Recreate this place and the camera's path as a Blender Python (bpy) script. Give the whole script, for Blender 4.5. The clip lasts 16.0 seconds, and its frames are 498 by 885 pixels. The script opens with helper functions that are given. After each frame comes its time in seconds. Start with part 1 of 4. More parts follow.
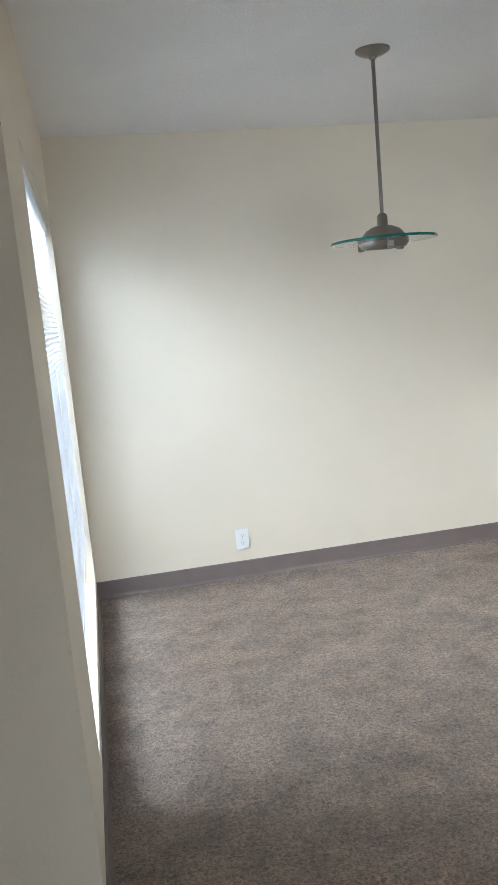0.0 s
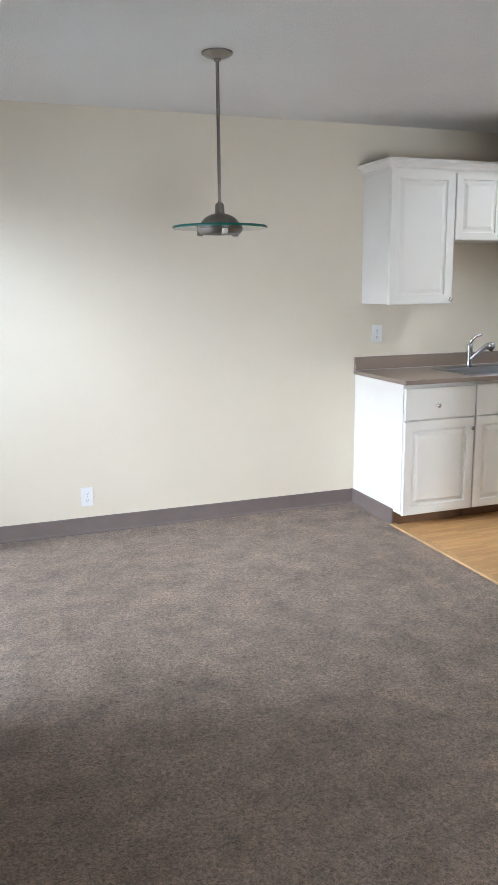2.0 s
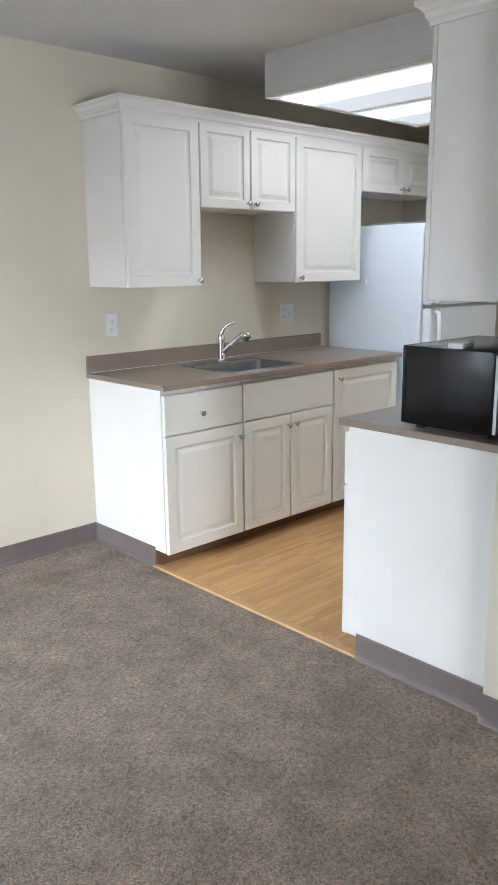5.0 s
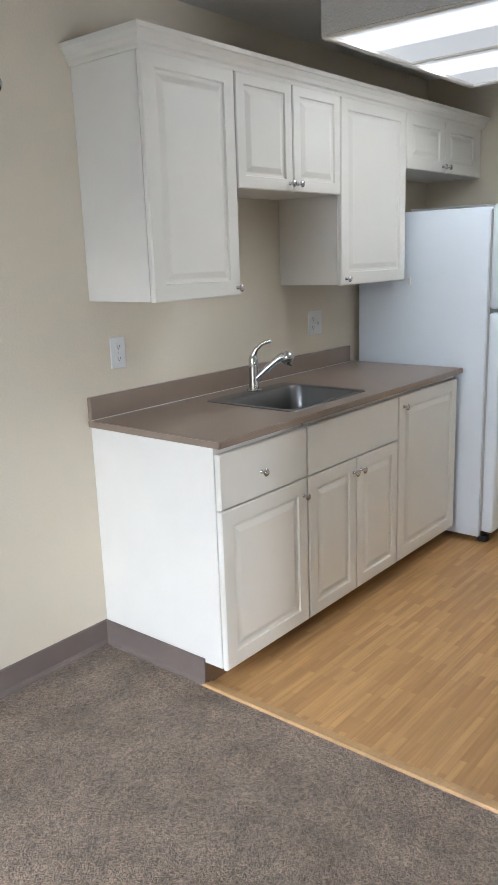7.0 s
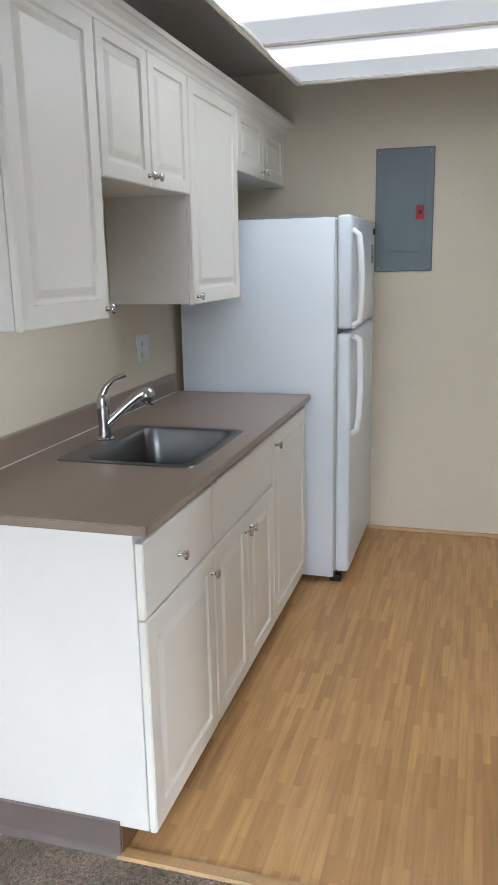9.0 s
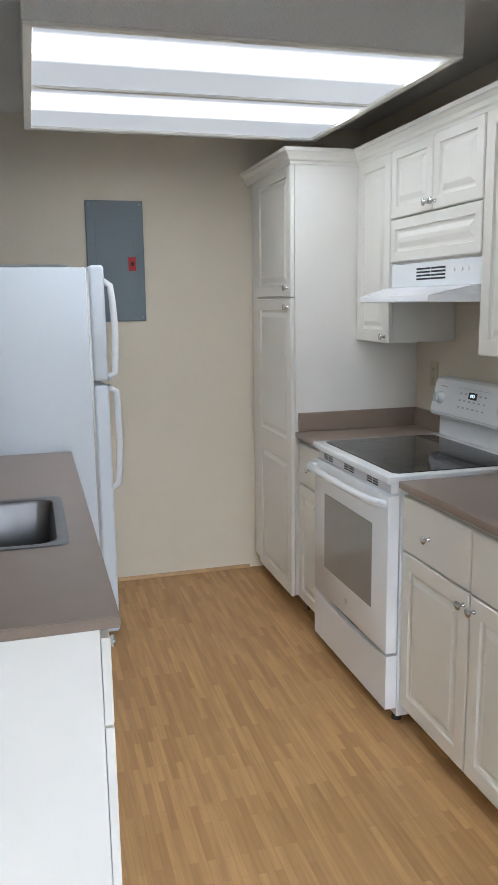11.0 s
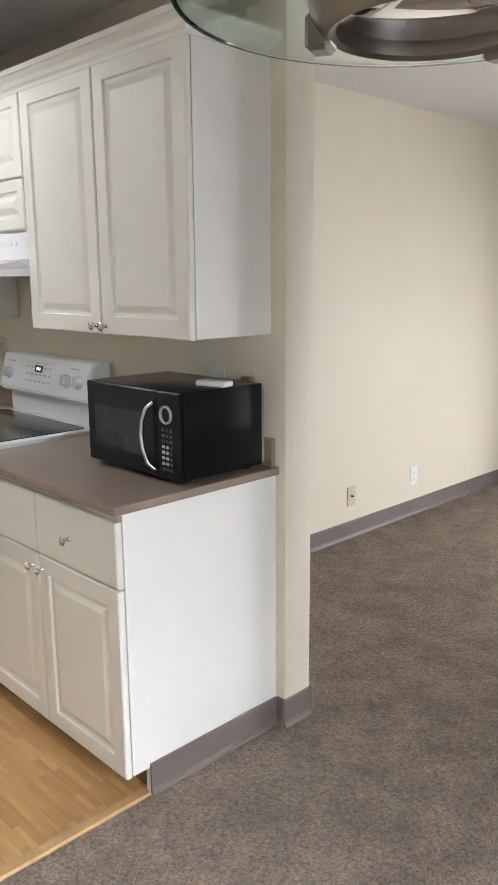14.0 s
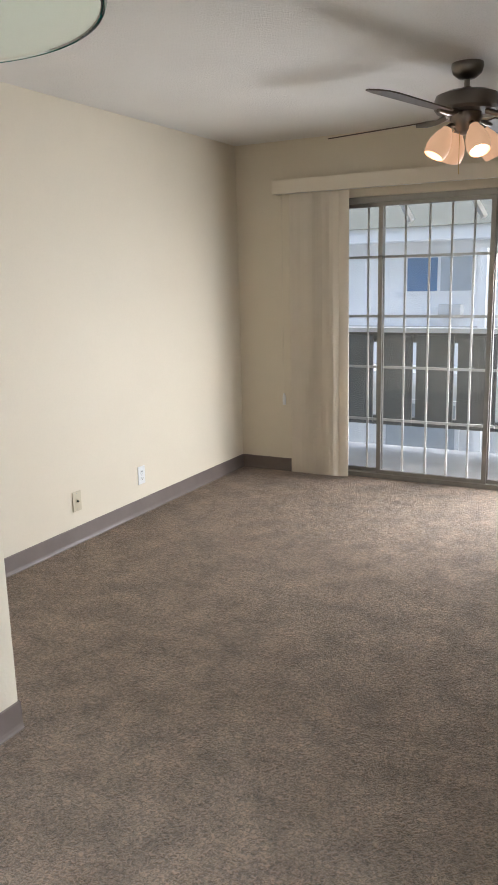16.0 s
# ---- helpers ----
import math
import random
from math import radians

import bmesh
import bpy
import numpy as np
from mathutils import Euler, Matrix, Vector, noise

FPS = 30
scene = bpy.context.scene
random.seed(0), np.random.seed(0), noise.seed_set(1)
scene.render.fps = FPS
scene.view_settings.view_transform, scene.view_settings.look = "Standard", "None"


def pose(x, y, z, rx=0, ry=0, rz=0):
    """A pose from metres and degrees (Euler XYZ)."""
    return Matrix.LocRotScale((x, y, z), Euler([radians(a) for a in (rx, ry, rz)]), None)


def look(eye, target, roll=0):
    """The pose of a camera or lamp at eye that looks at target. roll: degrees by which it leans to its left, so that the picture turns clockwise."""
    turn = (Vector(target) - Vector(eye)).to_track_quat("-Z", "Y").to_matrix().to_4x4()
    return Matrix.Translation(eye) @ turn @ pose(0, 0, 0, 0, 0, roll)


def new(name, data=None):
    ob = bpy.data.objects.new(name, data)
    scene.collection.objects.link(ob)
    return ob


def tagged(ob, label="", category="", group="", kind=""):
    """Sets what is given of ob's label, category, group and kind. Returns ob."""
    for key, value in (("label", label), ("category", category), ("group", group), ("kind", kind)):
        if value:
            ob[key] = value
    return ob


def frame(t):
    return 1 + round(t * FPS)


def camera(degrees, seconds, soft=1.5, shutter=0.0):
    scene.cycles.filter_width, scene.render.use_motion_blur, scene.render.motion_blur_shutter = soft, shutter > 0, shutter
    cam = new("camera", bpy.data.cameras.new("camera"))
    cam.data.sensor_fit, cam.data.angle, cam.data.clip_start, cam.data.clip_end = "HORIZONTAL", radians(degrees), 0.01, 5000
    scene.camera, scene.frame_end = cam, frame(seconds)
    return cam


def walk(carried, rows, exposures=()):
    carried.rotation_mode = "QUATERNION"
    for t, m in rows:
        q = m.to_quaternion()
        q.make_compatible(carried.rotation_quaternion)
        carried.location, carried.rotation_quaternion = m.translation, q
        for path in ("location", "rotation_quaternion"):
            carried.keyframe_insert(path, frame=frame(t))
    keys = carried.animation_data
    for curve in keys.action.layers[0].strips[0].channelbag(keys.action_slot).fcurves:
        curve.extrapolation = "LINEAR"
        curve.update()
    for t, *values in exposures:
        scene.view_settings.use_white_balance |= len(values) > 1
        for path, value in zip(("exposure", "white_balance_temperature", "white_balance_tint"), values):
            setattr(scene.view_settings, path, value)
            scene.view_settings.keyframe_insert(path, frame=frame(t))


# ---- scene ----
cam = camera(35.7, 16.0)
PATH = [
    (0, (0.022, 0.049, 1.462), (0.392, 1.987, 1.138), -5.2),
    (0.5, (0.09, -0.208, 1.433), (0.301, 1.74, 1.032), -2.4),
    (1, (0.113, -0.327, 1.46), (0.344, 1.612, 1.025), -1.6),
    (1.5, (0.104, -0.324, 1.448), (0.56, 1.582, 1.045), -1.7),
    (2, (0.118, -0.318, 1.459), (0.786, 1.524, 1.058), -0.6),
    (2.5, (0.11, -0.31, 1.444), (0.97, 1.453, 1.049), -0.3),
    (3, (0.126, -0.262, 1.429), (1.128, 1.421, 1.026), -0.4),
    (3.5, (0.226, -0.099, 1.414), (1.29, 1.542, 0.998), -0.4),
    (4, (0.352, 0.155, 1.442), (1.426, 1.783, 1.0), 0.3),
    (4.5, (0.367, 0.483, 1.442), (1.579, 2.011, 1.0), -0.3),
    (5, (0.408, 0.777, 1.431), (1.743, 2.198, 0.982), -0.6),
    (5.2, (0.434, 0.918, 1.456), (1.781, 2.321, 0.991), -0.3),
    (7.3, (0.79, 2.093, 1.471), (2.355, 3.245, 0.999), -2.8),
    (7.5, (0.838, 2.181, 1.47), (2.47, 3.231, 0.986), -2.7),
    (8, (0.902, 2.42, 1.472), (2.653, 3.249, 0.974), -2.9),
    (8.2, (0.914, 2.502, 1.463), (2.687, 3.284, 0.969), -2.6),
    (10.5, (1.052, 3.54, 1.506), (3.008, 3.335, 1.146), -0.6),
    (11, (1.03, 3.691, 1.507), (2.925, 3.163, 1.149), -0.8),
    (11.5, (1.005, 3.728, 1.504), (2.807, 2.944, 1.134), 0.3),
    (12, (0.984, 3.706, 1.497), (2.693, 2.748, 1.096), 0.3),
    (12.5, (0.95, 3.703, 1.495), (2.57, 2.608, 1.075), -0.1),
    (13, (0.935, 3.708, 1.495), (2.484, 2.515, 1.071), 0.3),
    (13.5, (0.904, 3.681, 1.494), (2.406, 2.427, 1.081), -0.0),
    (14, (0.835, 3.609, 1.487), (2.239, 2.248, 1.07), -0.4),
    (14.5, (0.762, 3.563, 1.479), (2.022, 2.068, 1.057), -0.4),
    (15, (0.723, 3.552, 1.49), (1.864, 1.964, 1.069), -0.6),
    (15.5, (0.66, 3.508, 1.475), (1.715, 1.862, 1.06), -1.15),
    (16, (0.62, 3.47, 1.482), (1.548, 1.748, 1.062), -1.4),
]
EXPOSURES = [(0.0, 0.30, 5850, 8), (0.5, 0.40, 5900, 11), (1.5, 0.42, 5900, 12), (3.0, 0.34, 5850, 9), (5.0, 0.32, 5950, 10), (7.5, 0.05, 6100, 11), (8.2, 0.05, 6100, 11), (10.5, -0.05, 6000, 11), (12.5, 0.06, 6050, 11), (13.5, 0.14, 6050, 10), (14.5, 0.42, 6750, 16), (16.0, 0.38, 6450, 11)]
SKY, SUN = 0.24, 3.0
WEST_W, LOW_W, SOUTH_W = 290.0, 55.0, 46.0
LENS_HI, LENS_LO, SHADE_E = 8.5, 0.50, 0.40
SLAT_TILT = 22.0
LAMP = (1.210, 3.038)
walk(cam, [(t, look(eye, target, roll)) for t, eye, target, roll in PATH], EXPOSURES)

# ---------------------------------------------------------------- light
world = bpy.data.worlds.new("sky")
scene.world = world
world.use_nodes = True
wn = world.node_tree
sky = wn.nodes.new("ShaderNodeTexSky")
sky.sky_type = "NISHITA"
sky.sun_disc = False
sky.sun_elevation = radians(34)
sky.sun_rotation = radians(265)
sky.air_density, sky.dust_density = 1.0, 3.0
wn.nodes["Background"].inputs[1].default_value = SKY
wn.links.new(sky.outputs[0], wn.nodes["Background"].inputs[0])

sun_data = bpy.data.lights.new("sun", "SUN")
sun_data.energy, sun_data.angle, sun_data.color = SUN, radians(64), (0.93, 0.97, 1.0)
sun = new("sun", sun_data)
sun.matrix_world = look((-22.0, 0.0, 15.5), (0, 2.0, 0.0))


def area_lamp(name, m, sx, sy, watts, colour, spread):
    d = bpy.data.lights.new(name, "AREA")
    d.shape, d.size, d.size_y, d.energy, d.color, d.spread = "RECTANGLE", sx, sy, watts, colour, radians(spread)
    o = new(name, d)
    o.matrix_world = m
    return o


area_lamp("sky_west", look((-3.25, 2.75, 3.53), (-0.1, 3.2, 1.07)), 3.0, 2.5, WEST_W, (0.72, 0.86, 1.0), 180)
area_lamp("sky_west_low", look((-5.05, 3.30, 1.85), (-0.1, 3.30, 1.15)), 2.4, 1.2, LOW_W, (0.70, 0.85, 1.0), 180)
area_lamp("sky_window_south", look((1.13, -1.93, 0.90), (2.5, 0, 0.25)), 0.92, 1.45, SOUTH_W, (0.92, 0.96, 1.0), 130)

# ---------------------------------------------------------------- materials


def material(name, colour, rough=0.5, metal=0.0, vary=0.06, scale=6.0, grain=0.0, grain_scale=300.0, bump=0.0, bump_scale=200.0, spec=0.5, coat=0.0):
    """A surface with broad and fine variation of its colour and a fine relief."""
    m = bpy.data.materials.new(name)
    m.use_nodes = True
    t = m.node_tree
    b = t.nodes["Principled BSDF"]
    b.inputs["Roughness"].default_value, b.inputs["Metallic"].default_value = rough, metal
    b.inputs["Specular IOR Level"].default_value = spec
    b.inputs["Coat Weight"].default_value = coat
    co = t.nodes.new("ShaderNodeNewGeometry")
    n1 = t.nodes.new("ShaderNodeTexNoise")
    n1.inputs["Scale"].default_value, n1.inputs["Detail"].default_value = scale, 5
    t.links.new(co.outputs["Position"], n1.inputs["Vector"])
    n2 = t.nodes.new("ShaderNodeTexNoise")
    n2.inputs["Scale"].default_value, n2.inputs["Detail"].default_value = grain_scale, 3
    t.links.new(co.outputs["Position"], n2.inputs["Vector"])
    r1 = t.nodes.new("ShaderNodeMapRange")
    r1.inputs["From Min"].default_value, r1.inputs["From Max"].default_value = 0.25, 0.75
    r1.inputs["To Min"].default_value, r1.inputs["To Max"].default_value = 1 - vary, 1 + vary
    t.links.new(n1.outputs["Fac"], r1.inputs["Value"])
    r2 = t.nodes.new("ShaderNodeMapRange")
    r2.inputs["From Min"].default_value, r2.inputs["From Max"].default_value = 0.25, 0.75
    r2.inputs["To Min"].default_value, r2.inputs["To Max"].default_value = 1 - grain, 1 + grain
    t.links.new(n2.outputs["Fac"], r2.inputs["Value"])
    mul = t.nodes.new("ShaderNodeMath")
    mul.operation = "MULTIPLY"
    t.links.new(r1.outputs[0], mul.inputs[0])
    t.links.new(r2.outputs[0], mul.inputs[1])
    sc = t.nodes.new("ShaderNodeVectorMath")
    sc.operation = "SCALE"
    sc.inputs[0].default_value = colour
    t.links.new(mul.outputs[0], sc.inputs["Scale"])
    t.links.new(sc.outputs[0], b.inputs["Base Color"])
    if bump:
        n3 = t.nodes.new("ShaderNodeTexNoise")
        n3.inputs["Scale"].default_value, n3.inputs["Detail"].default_value = bump_scale, 4
        t.links.new(co.outputs["Position"], n3.inputs["Vector"])
        bp = t.nodes.new("ShaderNodeBump")
        bp.inputs["Strength"].default_value, bp.inputs["Distance"].default_value = bump, 0.01
        t.links.new(n3.outputs["Fac"], bp.inputs["Height"])
        t.links.new(bp.outputs[0], b.inputs["Normal"])
    return m


def glowing(name, colour, strength):
    m = bpy.data.materials.new(name)
    m.use_nodes = True
    b = m.node_tree.nodes["Principled BSDF"]
    b.inputs["Base Color"].default_value = (*(0.4 * c for c in colour), 1)
    b.inputs["Emission Color"].default_value = (*colour, 1)
    b.inputs["Emission Strength"].default_value = strength
    return m


def glass(name, colour, rough=0.0, ior=1.45):
    m = bpy.data.materials.new(name)
    m.use_nodes = True
    b = m.node_tree.nodes["Principled BSDF"]
    b.inputs["Base Color"].default_value = (*colour, 1)
    b.inputs["Roughness"].default_value = rough
    b.inputs["Transmission Weight"].default_value = 1.0
    b.inputs["IOR"].default_value = ior
    return m


def carpet_material():
    """Cut-pile carpet: fine tufts, brushed patches and a few faint stains."""
    m = material("carpet", (0.455, 0.337, 0.250), 0.95, vary=0.1, scale=2.2, spec=0.1)
    t = m.node_tree
    b = t.nodes["Principled BSDF"]
    b.inputs["Sheen Weight"].default_value, b.inputs["Sheen Roughness"].default_value = 0.25, 0.5
    pos = t.nodes.new("ShaderNodeNewGeometry")
    tuft = t.nodes.new("ShaderNodeTexNoise")
    tuft.inputs["Scale"].default_value, tuft.inputs["Detail"].default_value, tuft.inputs["Roughness"].default_value = 90, 3, 0.55
    tuft.inputs["Distortion"].default_value = 1.2
    t.links.new(pos.outputs["Position"], tuft.inputs["Vector"])
    brush = t.nodes.new("ShaderNodeTexNoise")
    brush.inputs["Scale"].default_value, brush.inputs["Detail"].default_value, brush.inputs["Roughness"].default_value = 6, 8, 0.72
    t.links.new(pos.outputs["Position"], brush.inputs["Vector"])
    r = t.nodes.new("ShaderNodeMapRange")
    r.inputs["From Min"].default_value, r.inputs["From Max"].default_value = 0.36, 0.64
    r.inputs["To Min"].default_value, r.inputs["To Max"].default_value = 0.58, 1.40
    t.links.new(tuft.outputs["Fac"], r.inputs["Value"])
    r2 = t.nodes.new("ShaderNodeMapRange")
    r2.inputs["From Min"].default_value, r2.inputs["From Max"].default_value = 0.3, 0.7
    r2.inputs["To Min"].default_value, r2.inputs["To Max"].default_value = 0.60, 1.32
    t.links.new(brush.outputs["Fac"], r2.inputs["Value"])
    mu = t.nodes.new("ShaderNodeMath")
    mu.operation = "MULTIPLY"
    t.links.new(r.outputs[0], mu.inputs[0])
    t.links.new(r2.outputs[0], mu.inputs[1])
    old = b.inputs["Base Color"].links[0].from_socket
    sc = t.nodes.new("ShaderNodeVectorMath")
    sc.operation = "SCALE"
    t.links.new(old, sc.inputs[0])
    t.links.new(mu.outputs[0], sc.inputs["Scale"])
    t.links.new(sc.outputs[0], b.inputs["Base Color"])
    inv = t.nodes.new("ShaderNodeMath")
    inv.operation = "MULTIPLY_ADD"
    inv.inputs[1].default_value = 1.6
    t.links.new(tuft.outputs["Fac"], inv.inputs[0])
    t.links.new(brush.outputs["Fac"], inv.inputs[2])
    bp = t.nodes.new("ShaderNodeBump")
    bp.inputs["Strength"].default_value, bp.inputs["Distance"].default_value = 1.0, 0.045
    t.links.new(inv.outputs[0], bp.inputs["Height"])
    t.links.new(bp.outputs[0], b.inputs["Normal"])
    return m


def vinyl_material():
    """Sheet vinyl printed as narrow strips of light oak that run along x."""
    m = bpy.data.materials.new("oak_vinyl")
    m.use_nodes = True
    t = m.node_tree
    b = t.nodes["Principled BSDF"]
    b.inputs["Roughness"].default_value = 0.34
    b.inputs["Specular IOR Level"].default_value = 0.35
    pos = t.nodes.new("ShaderNodeNewGeometry")
    brick = t.nodes.new("ShaderNodeTexBrick")
    brick.offset, brick.offset_frequency = 0.37, 2
    for key, value in (("Scale", 1.0), ("Brick Width", 0.24), ("Row Height", 0.024), ("Mortar Size", 0.0006), ("Bias", 0.0)):
        brick.inputs[key].default_value = value
    brick.inputs["Color1"].default_value = (0.600, 0.350, 0.145, 1)
    brick.inputs["Color2"].default_value = (0.45, 0.250, 0.098, 1)
    brick.inputs["Mortar"].default_value = (0.42, 0.25, 0.11, 1)
    t.links.new(pos.outputs["Position"], brick.inputs["Vector"])
    mp = t.nodes.new("ShaderNodeMapping")
    mp.inputs["Scale"].default_value = (4.5, 75, 1)
    t.links.new(pos.outputs["Position"], mp.inputs["Vector"])
    gr = t.nodes.new("ShaderNodeTexNoise")
    gr.inputs["Scale"].default_value, gr.inputs["Detail"].default_value = 1.0, 6
    t.links.new(mp.outputs[0], gr.inputs["Vector"])
    rg = t.nodes.new("ShaderNodeMapRange")
    rg.inputs["From Min"].default_value, rg.inputs["From Max"].default_value = 0.3, 0.7
    rg.inputs["To Min"].default_value, rg.inputs["To Max"].default_value = 0.86, 1.10
    t.links.new(gr.outputs["Fac"], rg.inputs["Value"])
    big = t.nodes.new("ShaderNodeTexNoise")
    big.inputs["Scale"].default_value = 1.7
    t.links.new(pos.outputs["Position"], big.inputs["Vector"])
    rb = t.nodes.new("ShaderNodeMapRange")
    rb.inputs["To Min"].default_value, rb.inputs["To Max"].default_value = 0.9, 1.1
    t.links.new(big.outputs["Fac"], rb.inputs["Value"])
    mu = t.nodes.new("ShaderNodeMath")
    mu.operation = "MULTIPLY"
    t.links.new(rg.outputs[0], mu.inputs[0])
    t.links.new(rb.outputs[0], mu.inputs[1])
    sc = t.nodes.new("ShaderNodeVectorMath")
    sc.operation = "SCALE"
    t.links.new(brick.outputs["Color"], sc.inputs[0])
    t.links.new(mu.outputs[0], sc.inputs["Scale"])
    t.links.new(sc.outputs[0], b.inputs["Base Color"])
    bp = t.nodes.new("ShaderNodeBump")
    bp.inputs["Strength"].default_value, bp.inputs["Distance"].default_value = 0.12, 0.002
    t.links.new(gr.outputs["Fac"], bp.inputs["Height"])
    t.links.new(bp.outputs[0], b.inputs["Normal"])
    return m


def diffuser_material():
    """Acrylic lens lit from behind by two tubes in each panel's west half; brightest along the tube."""
    m = bpy.data.materials.new("lit_acrylic_lens")
    m.use_nodes = True
    t = m.node_tree
    b = t.nodes["Principled BSDF"]
    b.inputs["Base Color"].default_value = (0.25, 0.26, 0.27, 1)
    b.inputs["Roughness"].default_value = 0.35
    b.inputs["Emission Color"].default_value = (0.95, 0.98, 1.0, 1)
    co = t.nodes.new("ShaderNodeTexCoord")
    sep = t.nodes.new("ShaderNodeSeparateXYZ")
    t.links.new(co.outputs["Object"], sep.inputs[0])
    off = t.nodes.new("ShaderNodeMath")
    off.operation = "ADD"
    off.inputs[1].default_value = 0.10
    t.links.new(sep.outputs["X"], off.inputs[0])
    ab = t.nodes.new("ShaderNodeMath")
    ab.operation = "ABSOLUTE"
    t.links.new(off.outputs[0], ab.inputs[0])
    ramp = t.nodes.new("ShaderNodeMapRange")
    ramp.interpolation_type = "SMOOTHERSTEP"
    ramp.inputs["From Min"].default_value, ramp.inputs["From Max"].default_value = 0.02, 0.15
    ramp.inputs["To Min"].default_value, ramp.inputs["To Max"].default_value = LENS_HI, LENS_LO
    t.links.new(ab.outputs[0], ramp.inputs["Value"])
    t.links.new(ramp.outputs[0], b.inputs["Emission Strength"])
    return m


PAINT = material("cream_wall_paint", (0.72, 0.648, 0.525), 0.62, vary=0.025, scale=1.6, grain=0.012, grain_scale=90, bump=0.10, bump_scale=110, spec=0.3)
CEIL = material("white_textured_ceiling", (0.74, 0.72, 0.69), 0.9, vary=0.03, scale=2.0, grain=0.04, grain_scale=160, bump=0.55, bump_scale=120, spec=0.1)
CARPET = carpet_material()
VINYL = vinyl_material()
BASE = material("brown_rubber_base", (0.165, 0.130, 0.115), 0.5, vary=0.08, scale=9, grain=0.04)
OAK = material("oak_strip", (0.50, 0.31, 0.14), 0.45, vary=0.15, scale=14, grain=0.1, grain_scale=120)
CAB = material("white_thermofoil", (0.79, 0.765, 0.70), 0.38, vary=0.02, scale=3, grain=0.01, bump=0.02, bump_scale=60)
CABEND = material("white_melamine_end", (0.79, 0.765, 0.715), 0.42, vary=0.03, scale=4, grain=0.01)
DARK = material("dark_recess", (0.03, 0.028, 0.025), 0.8)
COUNTER = material("taupe_laminate", (0.275, 0.210, 0.165), 0.28, vary=0.05, scale=8, grain=0.06, grain_scale=420)
CHROME = material("chrome", (0.62, 0.62, 0.63), 0.09, 1.0, vary=0.02)
NICKEL = material("brushed_nickel", (0.25, 0.23, 0.205), 0.32, 1.0, vary=0.06, scale=20)
STEEL = material("satin_stainless_steel", (0.21, 0.21, 0.215), 0.36, 1.0, vary=0.06, scale=12, grain=0.04)
ENAMEL = material("white_enamel", (0.82, 0.83, 0.84), 0.22, vary=0.012, scale=4)
FRIDGE = material("white_pebbled_steel", (0.73, 0.785, 0.84), 0.36, vary=0.015, scale=4, bump=0.10, bump_scale=420)
BLACKGLASS = material("black_ceramic_glass", (0.012, 0.012, 0.013), 0.06, vary=0.05)
OVENGLASS = material("grey_oven_window", (0.30, 0.30, 0.29), 0.10, vary=0.02, coat=0.5)
BLACK = material("gloss_black_plastic", (0.006, 0.006, 0.007), 0.22, vary=0.05, spec=0.3)
SMOKE = material("smoked_microwave_window", (0.022, 0.026, 0.034), 0.12, vary=0.05)
# wood brown darkened so the colour holds the shade under the cabinet doors
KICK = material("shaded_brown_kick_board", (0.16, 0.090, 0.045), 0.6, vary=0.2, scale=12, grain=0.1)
SILVER = material("silver_plastic", (0.50, 0.50, 0.49), 0.3, 0.6)
GREYBTN = material("pale_grey_key", (0.42, 0.42, 0.42), 0.5)
DIMKEY = material("dark_teal_key", (0.03, 0.06, 0.055), 0.5)
PANELGREY = material("grey_enamelled_steel", (0.155, 0.190, 0.215), 0.42, vary=0.04, scale=5)
RED = material("red_label", (0.42, 0.015, 0.02), 0.5)
WHITEPL = material("white_plastic", (0.78, 0.78, 0.77), 0.4, vary=0.02)
ALMOND = material("almond_plastic", (0.58, 0.51, 0.37), 0.45, vary=0.03)
SLOT = material("dark_slot", (0.02, 0.02, 0.02), 0.7)
BRASS = material("brass", (0.55, 0.36, 0.12), 0.35, 1.0)
VANE = material("ivory_pvc_vane", (0.74, 0.67, 0.56), 0.5, vary=0.03, scale=6)
SLAT = material("white_aluminium_slat", (0.80, 0.82, 0.85), 0.4, vary=0.02)
ALU = material("dull_aluminium", (0.33, 0.32, 0.30), 0.42, 0.7, vary=0.08, scale=14)
PANE = glass("clear_window_glass", (1, 1, 1))
GREENGLASS = glass("green_edged_glass", (0.80, 0.95, 0.89), 0.02, 1.5)
TEAL = material("teal_glass_edge", (0.012, 0.14, 0.11), 0.12, vary=0.05)
BLADE = material("dark_walnut_blade", (0.085, 0.058, 0.042), 0.38, vary=0.15, scale=12, grain=0.1)
BRONZE = material("pewter_fan_metal", (0.20, 0.18, 0.16), 0.30, 1.0, vary=0.06)
SHADE = glowing("lit_frosted_shade", (1.0, 0.60, 0.37), SHADE_E)
BULB = glowing("lit_bulb", (1.0, 0.70, 0.42), 40.0)
DIGITS = glowing("lit_clock_digits", (0.7, 0.9, 1.0), 1.5)
LENS = diffuser_material()
DECK = material("pale_deck_coating", (0.56, 0.58, 0.59), 0.7, vary=0.1, scale=4, grain=0.05)
RAIL = material("grey_painted_board", (0.20, 0.205, 0.20), 0.6, vary=0.1, scale=7, grain=0.06)
RAFTER = material("grey_green_painted_soffit", (0.18, 0.20, 0.18), 0.7, vary=0.08)
SIDING = material("white_siding", (0.86, 0.88, 0.90), 0.7, vary=0.05, scale=2)
ROOFING = material("grey_shingles", (0.22, 0.23, 0.20), 0.9, vary=0.15, scale=5)
SKYPANE = material("blue_grey_window_glass", (0.14, 0.24, 0.40), 0.2, vary=0.1)
PALEPANE = material("pale_curtained_glass", (0.45, 0.50, 0.55), 0.2, vary=0.06)
